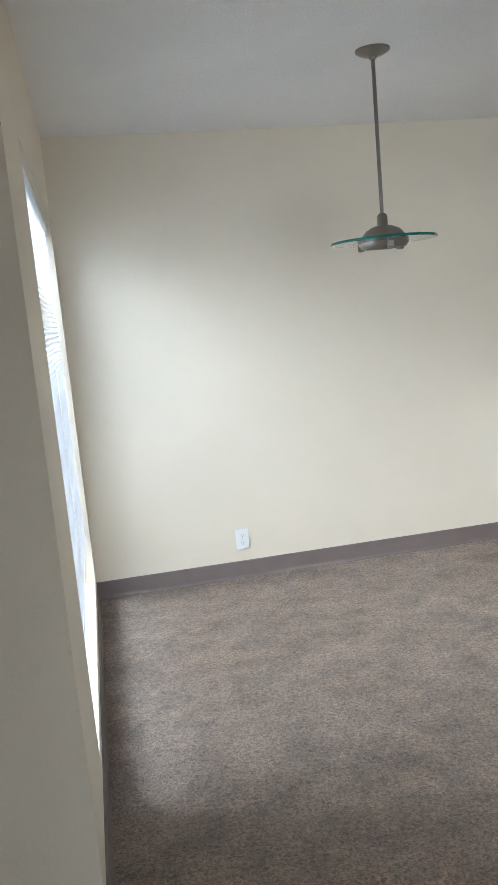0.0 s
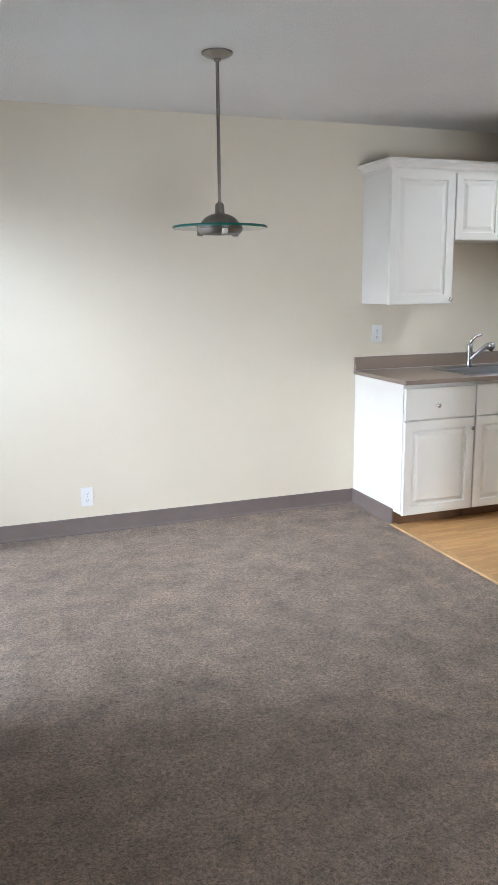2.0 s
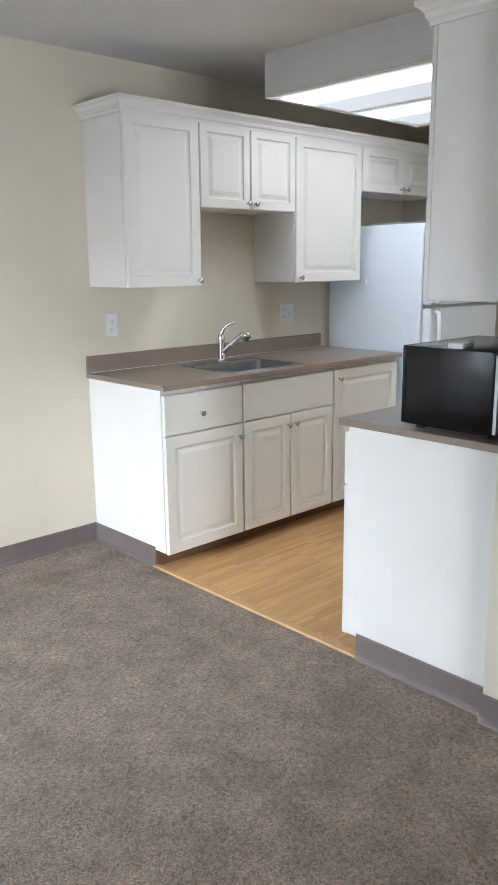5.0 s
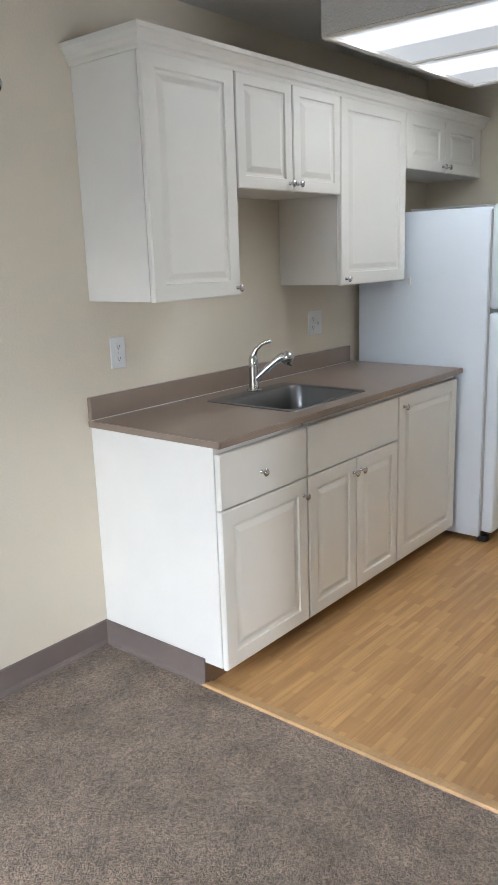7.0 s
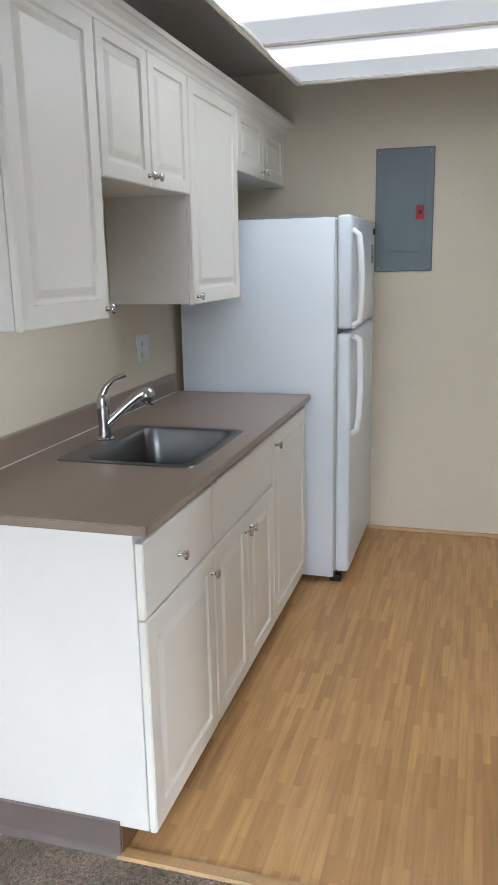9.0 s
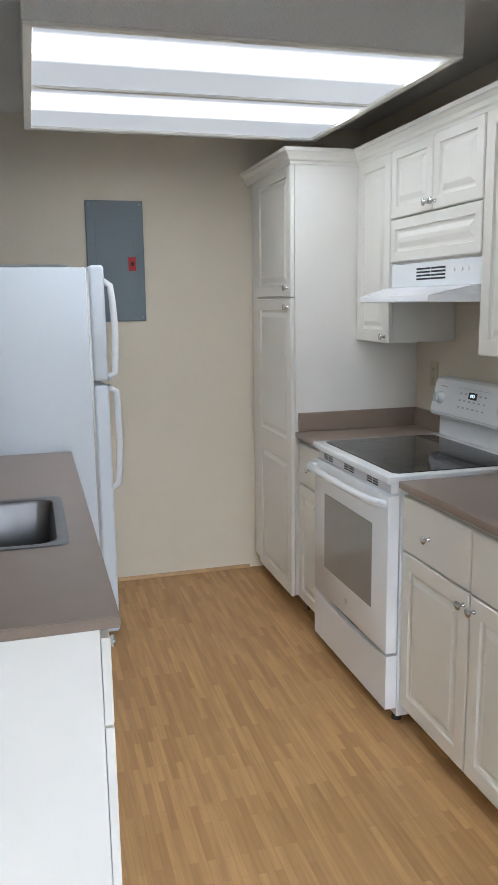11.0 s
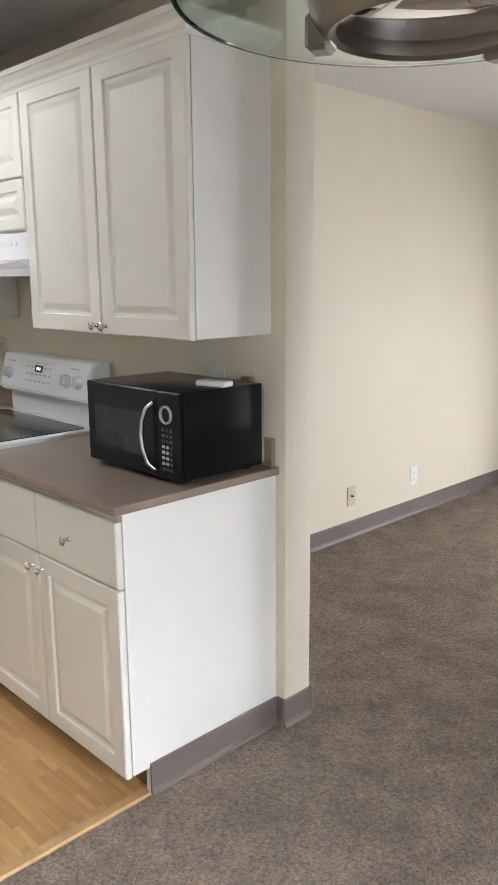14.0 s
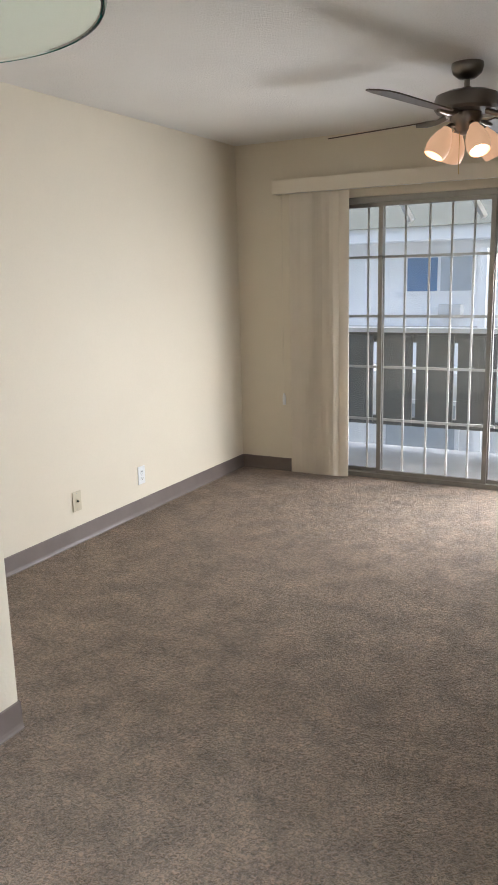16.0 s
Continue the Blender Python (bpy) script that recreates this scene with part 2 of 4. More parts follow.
GROUND = material("grass_and_paving", (0.30, 0.30, 0.27), 0.95, vary=0.3, scale=0.4)

# ---------------------------------------------------------------- building helpers


def box(bm, x0, x1, y0, y1, z0, z1, bev=0.0, seg=1):
    m = Matrix.Translation(((x0 + x1) / 2, (y0 + y1) / 2, (z0 + z1) / 2)) @ Matrix.Diagonal((abs(x1 - x0), abs(y1 - y0), abs(z1 - z0), 1))
    vs = bmesh.ops.create_cube(bm, size=1, matrix=m)["verts"]
    if bev:
        es = list({e for v in vs for e in v.link_edges})
        bmesh.ops.bevel(bm, geom=es, offset=bev, segments=seg, affect="EDGES", profile=0.5)
    return bm


def boxed(*args, **kw):
    return box(bmesh.new(), *args, **kw)


def lathe(bm, profile, segs=32, m=None):
    """Turn (radius, z) pairs about z; m places the result."""
    m = m or Matrix.Identity(4)
    rings = []
    for r, z in profile:
        if r < 1e-6:
            rings.append([bm.verts.new(m @ Vector((0, 0, z)))])
        else:
            rings.append([bm.verts.new(m @ Vector((r * math.cos(a), r * math.sin(a), z))) for a in (2 * math.pi * k / segs for k in range(segs))])
    for a, b in zip(rings, rings[1:]):
        for k in range(segs):
            k2 = (k + 1) % segs
            if len(a) == 1 and len(b) == 1:
                continue
            if len(a) == 1:
                bm.faces.new((a[0], b[k2], b[k]))
            elif len(b) == 1:
                bm.faces.new((a[k], a[k2], b[0]))
            else:
                bm.faces.new((a[k], a[k2], b[k2], b[k]))
    return bm


def tube(bm, pts, r, segs=12):
    """A round bar through points; r is one radius or one per point."""
    pts = [Vector(p) for p in pts]
    rs = r if isinstance(r, (list, tuple)) else [r] * len(pts)
    rings, up = [], Vector((0.0123, 0.987, 0.16))
    for k, p in enumerate(pts):
        d = (pts[min(k + 1, len(pts) - 1)] - pts[max(k - 1, 0)]).normalized()
        if abs(d.dot(up)) > 0.95:
            up = Vector((1, 0.02, 0.03))
        u = (up - d * up.dot(d)).normalized()
        w = d.cross(u)
        rings.append([bm.verts.new(p + rs[k] * (math.cos(a) * u + math.sin(a) * w)) for a in (2 * math.pi * j / segs for j in range(segs))])
    for a, b in zip(rings, rings[1:]):
        for j in range(segs):
            bm.faces.new((a[j], a[(j + 1) % segs], b[(j + 1) % segs], b[j]))
    bm.faces.new(rings[0][::-1])
    bm.faces.new(rings[-1])
    return bm


def prism(bm, outline, x0, x1):
    """Extrude a (y, z) outline along x."""
    a = [bm.verts.new((x0, y, z)) for y, z in outline]
    b = [bm.verts.new((x1, y, z)) for y, z in outline]
    n = len(a)
    for k in range(n):
        bm.faces.new((a[k], a[(k + 1) % n], b[(k + 1) % n], b[k]))
    bm.faces.new(a[::-1])
    bm.faces.new(b)
    return bm


def loops(bm, rects):
    """Loft rectangles (x0, x1, z0, z1, y) in order; the first and last are capped."""
    rows = [[bm.verts.new(p) for p in ((x0, y, z0), (x1, y, z0), (x1, y, z1), (x0, y, z1))] for x0, x1, z0, z1, y in rects]
    bm.faces.new(rows[0][::-1])
    for a, b in zip(rows, rows[1:]):
        for k in range(4):
            bm.faces.new((a[k], a[(k + 1) % 4], b[(k + 1) % 4], b[k]))
    bm.faces.new(rows[-1])
    return bm


def finish(bm, smooth=None):
    bmesh.ops.recalc_face_normals(bm, faces=bm.faces)
    me = bpy.data.meshes.new("mesh")
    bm.to_mesh(me)
    bm.free()
    if smooth is not None:
        for p in me.polygons:
            p.use_smooth = True
        me.set_sharp_from_angle(angle=radians(smooth))
    return me


def part(name, bm, mat, parent=None, label="", smooth=None, m=None):
    me = finish(bm, smooth)
    me.materials.append(mat)
    o = new(name, me)
    if parent:
        o.parent = parent
    if m is not None:
        o.matrix_basis = m
    return tagged(o, label)


def again(name, me, parent, m, label=""):
    """One more piece on the same mesh."""
    o = new(name, me)
    o.parent = parent
    o.matrix_basis = m
    return tagged(o, label)


def thing(name, label, category, m, group="", kind=""):
    return_ob = tagged(new(name), label, category, group, kind)
    return_ob.matrix_basis = m
    return_ob.empty_display_size = 0.1
    return return_ob


def structure(name, bm, mat, label, category, smooth=None):
    return tagged(part(name, bm, mat, smooth=smooth), label, category, kind="structure")


# ---------------------------------------------------------------- the shell
NY, WX, EX, SY, LEX, CZ = 4.20, -0.10, 5.15, -1.80, 3.515, 2.420
PY0, PY1, PX = 1.76, 1.885, 2.45
WY0, WY1, WZ0, WZ1 = 2.30, 4.07, 0.14, 1.99
DX0, DX1, DZ1 = 0.62, 3.06, 2.00

structure("wall_north", boxed(-0.25, 5.30, NY, NY + 0.15, -0.1, CZ), PAINT, "cream painted plaster wall behind the sink cabinets", "wall")
bm = bmesh.new()
box(bm, -0.25, WX, 1.74, WY0, -0.1, CZ)
box(bm, -0.25, WX, WY1, NY, -0.1, CZ)
box(bm, -0.25, WX, WY0, WY1, -0.1, WZ0)
box(bm, -0.25, WX, WY0, WY1, WZ1, CZ)
structure("wall_west", bm, PAINT, "cream painted wall pierced by the dining window", "wall")
structure("wall_entry", boxed(-1.60, -0.25, 1.74, 1.89, -0.1, CZ), PAINT, "cream painted return wall beside the dining window", "wall")
structure("wall_living_west", boxed(-1.75, -1.60, -1.95, 1.89, -0.1, CZ), PAINT, "plain cream painted wall of the living room", "wall")
bm = bmesh.new()
box(bm, -1.60, DX0, SY - 0.15, SY, -0.1, CZ)
box(bm, DX1, LEX + 0.15, SY - 0.15, SY, -0.1, CZ)
box(bm, DX0, DX1, SY - 0.15, SY, DZ1, CZ)
structure("wall_south", bm, PAINT, "cream painted wall with the balcony door opening", "wall")
structure("wall_living_east", boxed(LEX, LEX + 0.15, SY, PY0, -0.1, CZ), PAINT, "long cream painted living room wall", "wall")
structure("wall_partition", boxed(PX, 5.30, PY0, PY1, -0.1, CZ, bev=0.006, seg=2), PAINT, "cream painted partition between kitchen and living room", "wall", 40)
structure("wall_kitchen_east", boxed(EX, EX + 0.15, PY1, NY, -0.1, CZ), PAINT, "cream painted end wall of the galley kitchen", "wall")
bm = bmesh.new()
box(bm, -1.75, 5.30, -1.95, 1.89, CZ, CZ + 0.12)
box(bm, -0.25, 5.30, 1.89, 4.35, CZ, CZ + 0.12)
structure("ceiling", bm, CEIL, "off-white sprayed texture ceiling", "ceiling")

bm = bmesh.new()
outline = [(-1.75, -1.95), (5.30, -1.95), (5.30, PY0), (2.49, PY0), (2.49, 4.35), (-0.25, 4.35), (-0.25, PY0), (-1.75, PY0)]
low, high = [[bm.verts.new((x, y, z)) for x, y in outline] for z in (-0.12, 0.0)]
bm.faces.new(low[::-1])
bm.faces.new(high)
for k in range(len(outline)):
    n = (k + 1) % len(outline)
    bm.faces.new((low[k], low[n], high[n], high[k]))
structure("floor_carpet", bm, CARPET, "worn taupe cut-pile carpet", "floor")
structure("floor_vinyl", boxed(2.49, 5.30, PY0, 4.35, -0.12, -0.002), VINYL, "oak strip pattern sheet vinyl floor", "floor")
bm = bmesh.new()
prism(bm, [(-0.022, 0.0), (-0.016, 0.007), (0.016, 0.007), (0.022, 0.0), (0.022, -0.02), (-0.022, -0.02)], -0.63, 0.63)
structure("trim_threshold", bm, OAK, "light oak transition strip between carpet and vinyl", "threshold").matrix_basis = pose(2.505, 3.05, 0.0, 0, 0, 90)

BH = 0.10


def base_run(x0, y0, x1, y1):
    """A cove base from one point to another; its face is on the left of the way."""
    length = math.hypot(x1 - x0, y1 - y0)
    bm = prism(bmesh.new(), [(0, 0), (0.014, 0.0), (0.009, 0.008), (0.006, 0.02), (0.005, BH - 0.004), (0.002, BH), (0, BH)], 0, length)
    o = structure("baseboard", bm, BASE, "dull brown rubber cove base", "baseboard")
    o.matrix_basis = pose(x0, y0, 0.001, 0, 0, math.degrees(math.atan2(y1 - y0, x1 - x0)))


base_run(2.50, NY, WX, NY)
base_run(WX, NY - 0.006, WX, 1.735)
base_run(WX + 0.006, 1.74, -1.60, 1.74)
base_run(-1.60, 1.735, -1.60, SY)
base_run(-1.60, SY, DX0 - 0.02, SY)
base_run(DX1 + 0.03, SY, LEX, SY)
base_run(LEX, SY + 0.006, LEX, PY0)
base_run(LEX - 0.006, PY0, PX - 0.006, PY0)
base_run(PX, PY0 - 0.004, PX, PY1 + 0.005)
base_run(PX, PY1 + 0.0005, 2.484, PY1 + 0.0005)
base_run(2.486, PY1 + 0.006, 2.486, 2.42)
base_run(2.499, 3.672, 2.499, NY - 0.006)
bm = prism(bmesh.new(), [(0, 0), (0.016, 0), (0.014, 0.008), (0.008, 0.015), (0, 0.017)], 0, 0.87)
structure("trim_quarter_round", bm, OAK, "oak quarter-round at the foot of the kitchen wall", "trim").matrix_basis = pose(EX, 2.55, 0, 0, 0, 90)

# ---------------------------------------------------------------- cabinets

def knob_mesh():
    bm = lathe(bmesh.new(), [(0.0, 0.0), (0.0075, 0.0), (0.0075, 0.003), (0.005, 0.006), (0.005, 0.014), (0.012, 0.018), (0.0145, 0.023), (0.012, 0.027), (0.0, 0.029)], 16, Matrix.Rotation(radians(90), 4, "X"))
    me = finish(bm, 50)
    me.materials.append(CHROME)
    return me


KNOB = knob_mesh()


def panel_door(x0, x1, z0, z1, frame_w=0.055, panels=1):
    """A routed raised-panel front; its back is at y 0 and it faces -y."""
    t, e = 0.019, 0.004
    bm = bmesh.new()
    h = (z1 - z0) / panels
    for k in range(panels):
        a, b = z0 + k * h, z0 + (k + 1) * h
        rects = [(x0, x1, a, b, 0.0), (x0, x1, a, b, -t + e), (x0 + e, x1 - e, a + e * (k == 0), b - e * (k == panels - 1), -t)]
        if frame_w:
            for d, y in ((0, -t), (0.003, -t + 0.008), (0.011, -t + 0.0095), (0.016, -t + 0.009), (0.034, -t + 0.0015), (0.037, -t + 0.0006)):
                f = frame_w + d
                if min(x1 - x0, b - a) > 2 * f + 0.01:
                    rects.append((x0 + f, x1 - f, a + f, b - f, y))
        loops(bm, rects)
    return bm


def front(unit, name, x0, x1, z0, z1, knob=None, frame_w=0.055, panels=1):
    d = part(name, panel_door(x0, x1, z0, z1, frame_w, panels), CAB, unit)
    d.location = (0, -0.002, 0)
    if knob:
        again("knob", KNOB, d, pose(knob[0], -0.019, knob[1]), "polished chrome knob")
    return d


def unit(name, label, x, y, flip, group, z=0.0):
    return thing(name, label, "cabinet", pose(x, y, z, 0, 0, 180 if flip else 0), group)


def base_body(u, w, depth, top=0.874):
    """A base carcass with a recessed kick."""
    bm = bmesh.new()
    box(bm, 0.001, w - 0.001, 0.0, depth, 0.085, top, bev=0.001)
    part("body", bm, CABEND, u)
    part("kick_board", boxed(0.002, w - 0.002, 0.075, 0.09, 0.0, 0.084), KICK, u, "brown wood recessed kick board, darkened for its shade")


# north run: faces -y, body front at 3.594, fronts out to 3.573
NF, ND = 3.594, NY - 3.594 - 0.002
GN, GS = "cabinets along the sink wall", "cabinets along the stove wall"
u = unit("base_cabinet", "white raised-panel base cabinet with one drawer, beside the sink", 2.500, NF, False, GN)
base_body(u, 0.498, ND)
part("end_skirt", boxed(0.0, 0.016, 0.085, ND, 0.0, 0.084), CABEND, u)
front(u, "drawer_front", 0.006, 0.494, 0.660, 0.850, (0.222, 0.745), 0)
front(u, "door", 0.006, 0.494, 0.080, 0.654, (0.468, 0.592))
u = unit("sink_cabinet", "white two-door sink cabinet with a plain false front, under the sink", 3.000, NF, False, GN)
base_body(u, 0.692, ND, 0.715)
part("front_rail", boxed(0.001, 0.691, 0.0, 0.018, 0.7155, 0.874), CABEND, u)
front(u, "false_front", 0.004, 0.688, 0.660, 0.850, None, 0)
front(u, "door", 0.004, 0.343, 0.080, 0.654, (0.318, 0.598), 0.05)
front(u, "door", 0.349, 0.688, 0.080, 0.654, (0.374, 0.598), 0.05)
u = unit("base_cabinet", "white base cabinet with one tall raised-panel door, beside the refrigerator", 3.694, NF, False, GN)
base_body(u, 0.590, ND)
front(u, "door", 0.004, 0.586, 0.080, 0.850, (0.040, 0.800))

UZ0, UZ1 = 1.328, 2.118


def upper(name, label, x0, x1, y, flip, z0, z1, doors, group, depth, tall=False):
    w = x1 - x0
    u = unit(name, label, x1 if flip else x0, y, flip, group)
    part("body", boxed(0.001, w - 0.001, 0, depth, z0 + 0.002, z1, bev=0.001), CABEND, u)
    for a, b, k in doors:
        front(u, "door", a + 0.003, b - 0.003, z0, z1 - 0.002, k, 0.055 if b - a > 0.4 or z1 - z0 > 0.6 else 0.045)
    return u


UF, UD = 3.879, NY - 3.879 - 0.002
upper("wall_cabinet", "tall white raised-panel wall cabinet at the run's open end", 2.538, 2.990, UF, False, UZ0, UZ1, [(0, 0.452, (0.428, 1.356))], GN, UD)
upper("wall_cabinet", "short white two-door wall cabinet above the sink", 2.991, 3.680, UF, False, 1.712, UZ1, [(0, 0.345, (0.318, 1.742)), (0.345, 0.689, (0.372, 1.742))], GN, UD)
upper("wall_cabinet", "tall white single-door wall cabinet beside the refrigerator", 3.681, 4.262, UF, False, UZ0, UZ1, [(0, 0.581, (0.035, 1.356))], GN, UD)
upper("wall_cabinet", "short white two-door wall cabinet above the refrigerator", 4.263, 5.090, UF, False, 1.855, UZ1, [(0, 0.414, (0.386, 1.885)), (0.414, 0.827, (0.442, 1.885))], GN, UD)

# south run: faces +y; local x runs towards -x
SF, SD = 2.478, 2.478 - PY1 - 0.002
u = unit("base_cabinet", "white two-door base cabinet with two drawers, under the microwave", 3.362, SF, True, GS)
base_body(u, 0.874, SD)
part("end_skirt", boxed(0.858, 0.874, 0.058, SD, 0.0, 0.084), CABEND, u)
front(u, "drawer_front", 0.005, 0.434, 0.660, 0.850, (0.190, 0.748), 0)
front(u, "drawer_front", 0.440, 0.869, 0.660, 0.850, (0.628, 0.748), 0)
front(u, "door", 0.005, 0.434, 0.080, 0.654, (0.408, 0.612))
front(u, "door", 0.440, 0.869, 0.080, 0.654, (0.466, 0.612))
u = unit("base_cabinet", "narrow white base cabinet with one drawer, between stove and pantry", 4.438, SF, True, GS)
base_body(u, 0.335, SD)
front(u, "drawer_front", 0.004, 0.331, 0.660, 0.850, (0.170, 0.750), 0)
front(u, "door", 0.004, 0.331, 0.080, 0.654, (0.300, 0.600), 0.05)
u = unit("pantry_cabinet", "tall white two-door pantry cabinet in the kitchen corner", 5.145, 2.512, True, GS)
part("body", boxed(0.001, 0.704, 0, 2.512 - PY1 - 0.002, 0.085, UZ1, bev=0.001), CABEND, u)
part("kick_board", boxed(0.002, 0.703, 0.06, 0.075, 0.0, 0.084), KICK, u, "brown wood recessed kick board, darkened for its shade")
front(u, "door", 0.155, 0.700, 1.528, UZ1 - 0.002, (0.664, 1.566))
front(u, "door", 0.155, 0.700, 0.080, 1.520, (0.664, 1.480), 0.055, 2)

VF, VD = 2.188, 2.188 - PY1 - 0.002
upper("wall_cabinet", "tall white two-door wall cabinet above the microwave", 2.508, 3.398, VF, True, 1.314, UZ1, [(0, 0.446, (0.420, 1.340)), (0.446, 0.890, (0.474, 1.340))], GS, VD)
u = upper("wall_cabinet", "short white two-door wall cabinet above the range hood", 3.400, 4.094, VF, True, 1.838, UZ1, [(0, 0.347, (0.322, 1.868)), (0.347, 0.694, (0.374, 1.868))], GS, VD)
u = unit("hood_panel", "white horizontal raised-panel board above the range hood", 4.094, VF, True, GS)
part("board", boxed(0.001, 0.693, 0, 0.02, 1.652, 1.834), CABEND, u)
front(u, "panel", 0.003, 0.691, 1.660, 1.832, None, 0.04)
upper("wall_cabinet", "narrow white wall cabinet between range hood and pantry", 4.096, 4.440, VF, True, 1.322, UZ1, [(0, 0.344, (0.310, 1.350))], GS, VD)

u = thing("towel_bracket", "small dull metal bracket under the short wall cabinet", "bracket", pose(3.10, 4.10, 1.712))
part("bracket_plate", boxed(-0.02, 0.02, -0.012, 0.012, -0.004, 0.0, bev=0.001), NICKEL, u)
part("bracket_arm", boxed(-0.012, -0.008, -0.012, 0.012, -0.05, -0.0045, bev=0.001), NICKEL, u)

# crown: (run outward, rise) profile swept round corners
CROWN = [(0.0, 0.0), (0.006, 0.0), (0.008, 0.012), (0.016, 0.019), (0.020, 0.034), (0.033, 0.048), (0.040, 0.051), (0.042, 0.066), (0.0, 0.066)]


def crown(name, path, sides, z, label):
    """Sweep the crown along corner points of a plan; sides: outward direction of each stretch."""
    bm = bmesh.new()
    rows = []
    n = len(path)
    for k, (x, y) in enumerate(path):
        if k == 0:
            o = Vector(sides[0])
        elif k == n - 1:
            o = Vector(sides[-1])
        else:
            o = Vector(sides[k - 1]) + Vector(sides[k])
        rows.append([bm.verts.new((x + o.x * r, y + o.y * r, z + h)) for r, h in CROWN])
    for a, b in zip(rows, rows[1:]):
        for k in range(len(CROWN)):
            k2 = (k + 1) % len(CROWN)
            bm.faces.new((a[k], a[k2], b[k2], b[k]))
    bm.faces.new(rows[0])
    bm.faces.new(rows[-1][::-1])
    return structure(name, bm, CAB, label, "crown moulding")


crown("trim_crown_north", [(2.538, NY - 0.002), (2.538, 3.862), (5.145, 3.862)], [(-1, 0), (0, -1)], UZ1 - 0.012, "white stepped crown moulding above the sink wall cabinets")
crown("trim_crown_south", [(2.508, PY1 + 0.002), (2.508, 2.205), (4.440, 2.205), (4.440, 2.530), (5.145, 2.530)], [(-1, 0), (0, 1), (-1, 0), (0, 1)], UZ1 - 0.012, "white stepped crown moulding above the stove wall cabinets")
structure("trim_filler", boxed(5.091, 5.148, 3.870, 4.19, 1.855, UZ1), CAB, "white filler strip beside the wall cabinet", "trim")

# ---------------------------------------------------------------- worktops
TOP = 0.900
SX0, SX1, SYF, SYB = 2.985, 3.520, 3.625, 4.075


def top_slab(bm, x0, x1, y0, y1, hole=None):
    if hole:
        a, b, c, d = hole
        rows = []
        for x, X, y, Y in ((x0, x1, y0, y1), (a, b, c, d)):
            rows.append([[bm.verts.new(p + (z,)) for p in ((x, y), (X, y), (X, Y), (x, Y))] for z in (0.875, TOP)])
        for k in range(4):
            n = (k + 1) % 4
            for low, high in ((rows[0][0], rows[0][1]), (rows[1][0], rows[1][1]), (rows[0][0], rows[1][0]), (rows[0][1], rows[1][1])):
                bm.faces.new((low[k], low[n], high[n], high[k]))
        bmesh.ops.bevel(bm, geom=[e for e in bm.edges if all(v.co.y < y0 + 0.001 or v.co.x < x0 + 0.001 for v in e.verts)], offset=0.003, segments=2, affect="EDGES")
    else:
        box(bm, x0, x1, y0, y1, 0.875, TOP, bev=0.003, seg=2)
    return bm


u = thing("countertop", "taupe laminate worktop with a low backsplash, holding the sink", "countertop", pose(0, 0, 0))
part("slab", top_slab(bmesh.new(), 2.488, 4.300, 3.553, NY - 0.002, (SX0 + 0.03, SX1 - 0.03, SYF + 0.03, SYB - 0.03)), COUNTER, u)
part("backsplash", boxed(2.490, 4.265, NY - 0.022, NY - 0.002, TOP + 0.001, 0.986, bev=0.003), COUNTER, u)
part("seam_bead", boxed(2.492, 4.265, NY - 0.025, NY - 0.0222, TOP + 0.0005, TOP + 0.003), WHITEPL, u, "pale caulk line")
for cx, cw in ((2.735, 0.012), (2.975, 0.020), (3.02, 0.008)):
    part("caulk_smear", boxed(cx, cx + cw, 3.548, 3.5526, 0.868, 0.876, bev=0.002), WHITEPL, u, "dried white caulk smear")
u = thing("countertop", "taupe laminate worktop under the black microwave", "countertop", pose(0, 0, 0))
part("slab", top_slab(bmesh.new(), 2.474, 3.364, PY1 + 0.002, 2.514), COUNTER, u)
part("backsplash", boxed(2.490, 3.364, PY1 + 0.002, PY1 + 0.022, TOP + 0.001, 0.990, bev=0.003), COUNTER, u)
u = thing("countertop", "short taupe laminate worktop between stove and pantry", "countertop", pose(0, 0, 0))
part("slab", top_slab(bmesh.new(), 4.098, 4.438, PY1 + 0.002, 2.514), COUNTER, u)
part("backsplash", boxed(4.100, 4.418, PY1 + 0.002, PY1 + 0.022, TOP + 0.001, 0.990, bev=0.003), COUNTER, u)
part("side_splash", boxed(4.4185, 4.438, PY1 + 0.002, 2.500, TOP + 0.001, 0.990, bev=0.003), COUNTER, u)


def rounded_rect(x0, x1, y0, y1, r, n=5):
    pts = []
    for cx, cy, a0 in ((x1 - r, y1 - r, 0), (x0 + r, y1 - r, 90), (x0 + r, y0 + r, 180), (x1 - r, y0 + r, 270)):
        for k in range(n + 1):
            a = radians(a0 + 90 * k / n)
            pts.append((cx + r * math.cos(a), cy + r * math.sin(a)))
    return pts


def loft(bm, rows, cap_last=True, cap_first=False):
    vs = [[bm.verts.new(p) for p in row] for row in rows]
    n = len(vs[0])
    for a, b in zip(vs, vs[1:]):
        for k in range(n):
            bm.faces.new((a[k], a[(k + 1) % n], b[(k + 1) % n], b[k]))
    if cap_last:
        bm.faces.new(vs[-1])
    if cap_first:
        bm.faces.new(vs[0][::-1])
    return bm


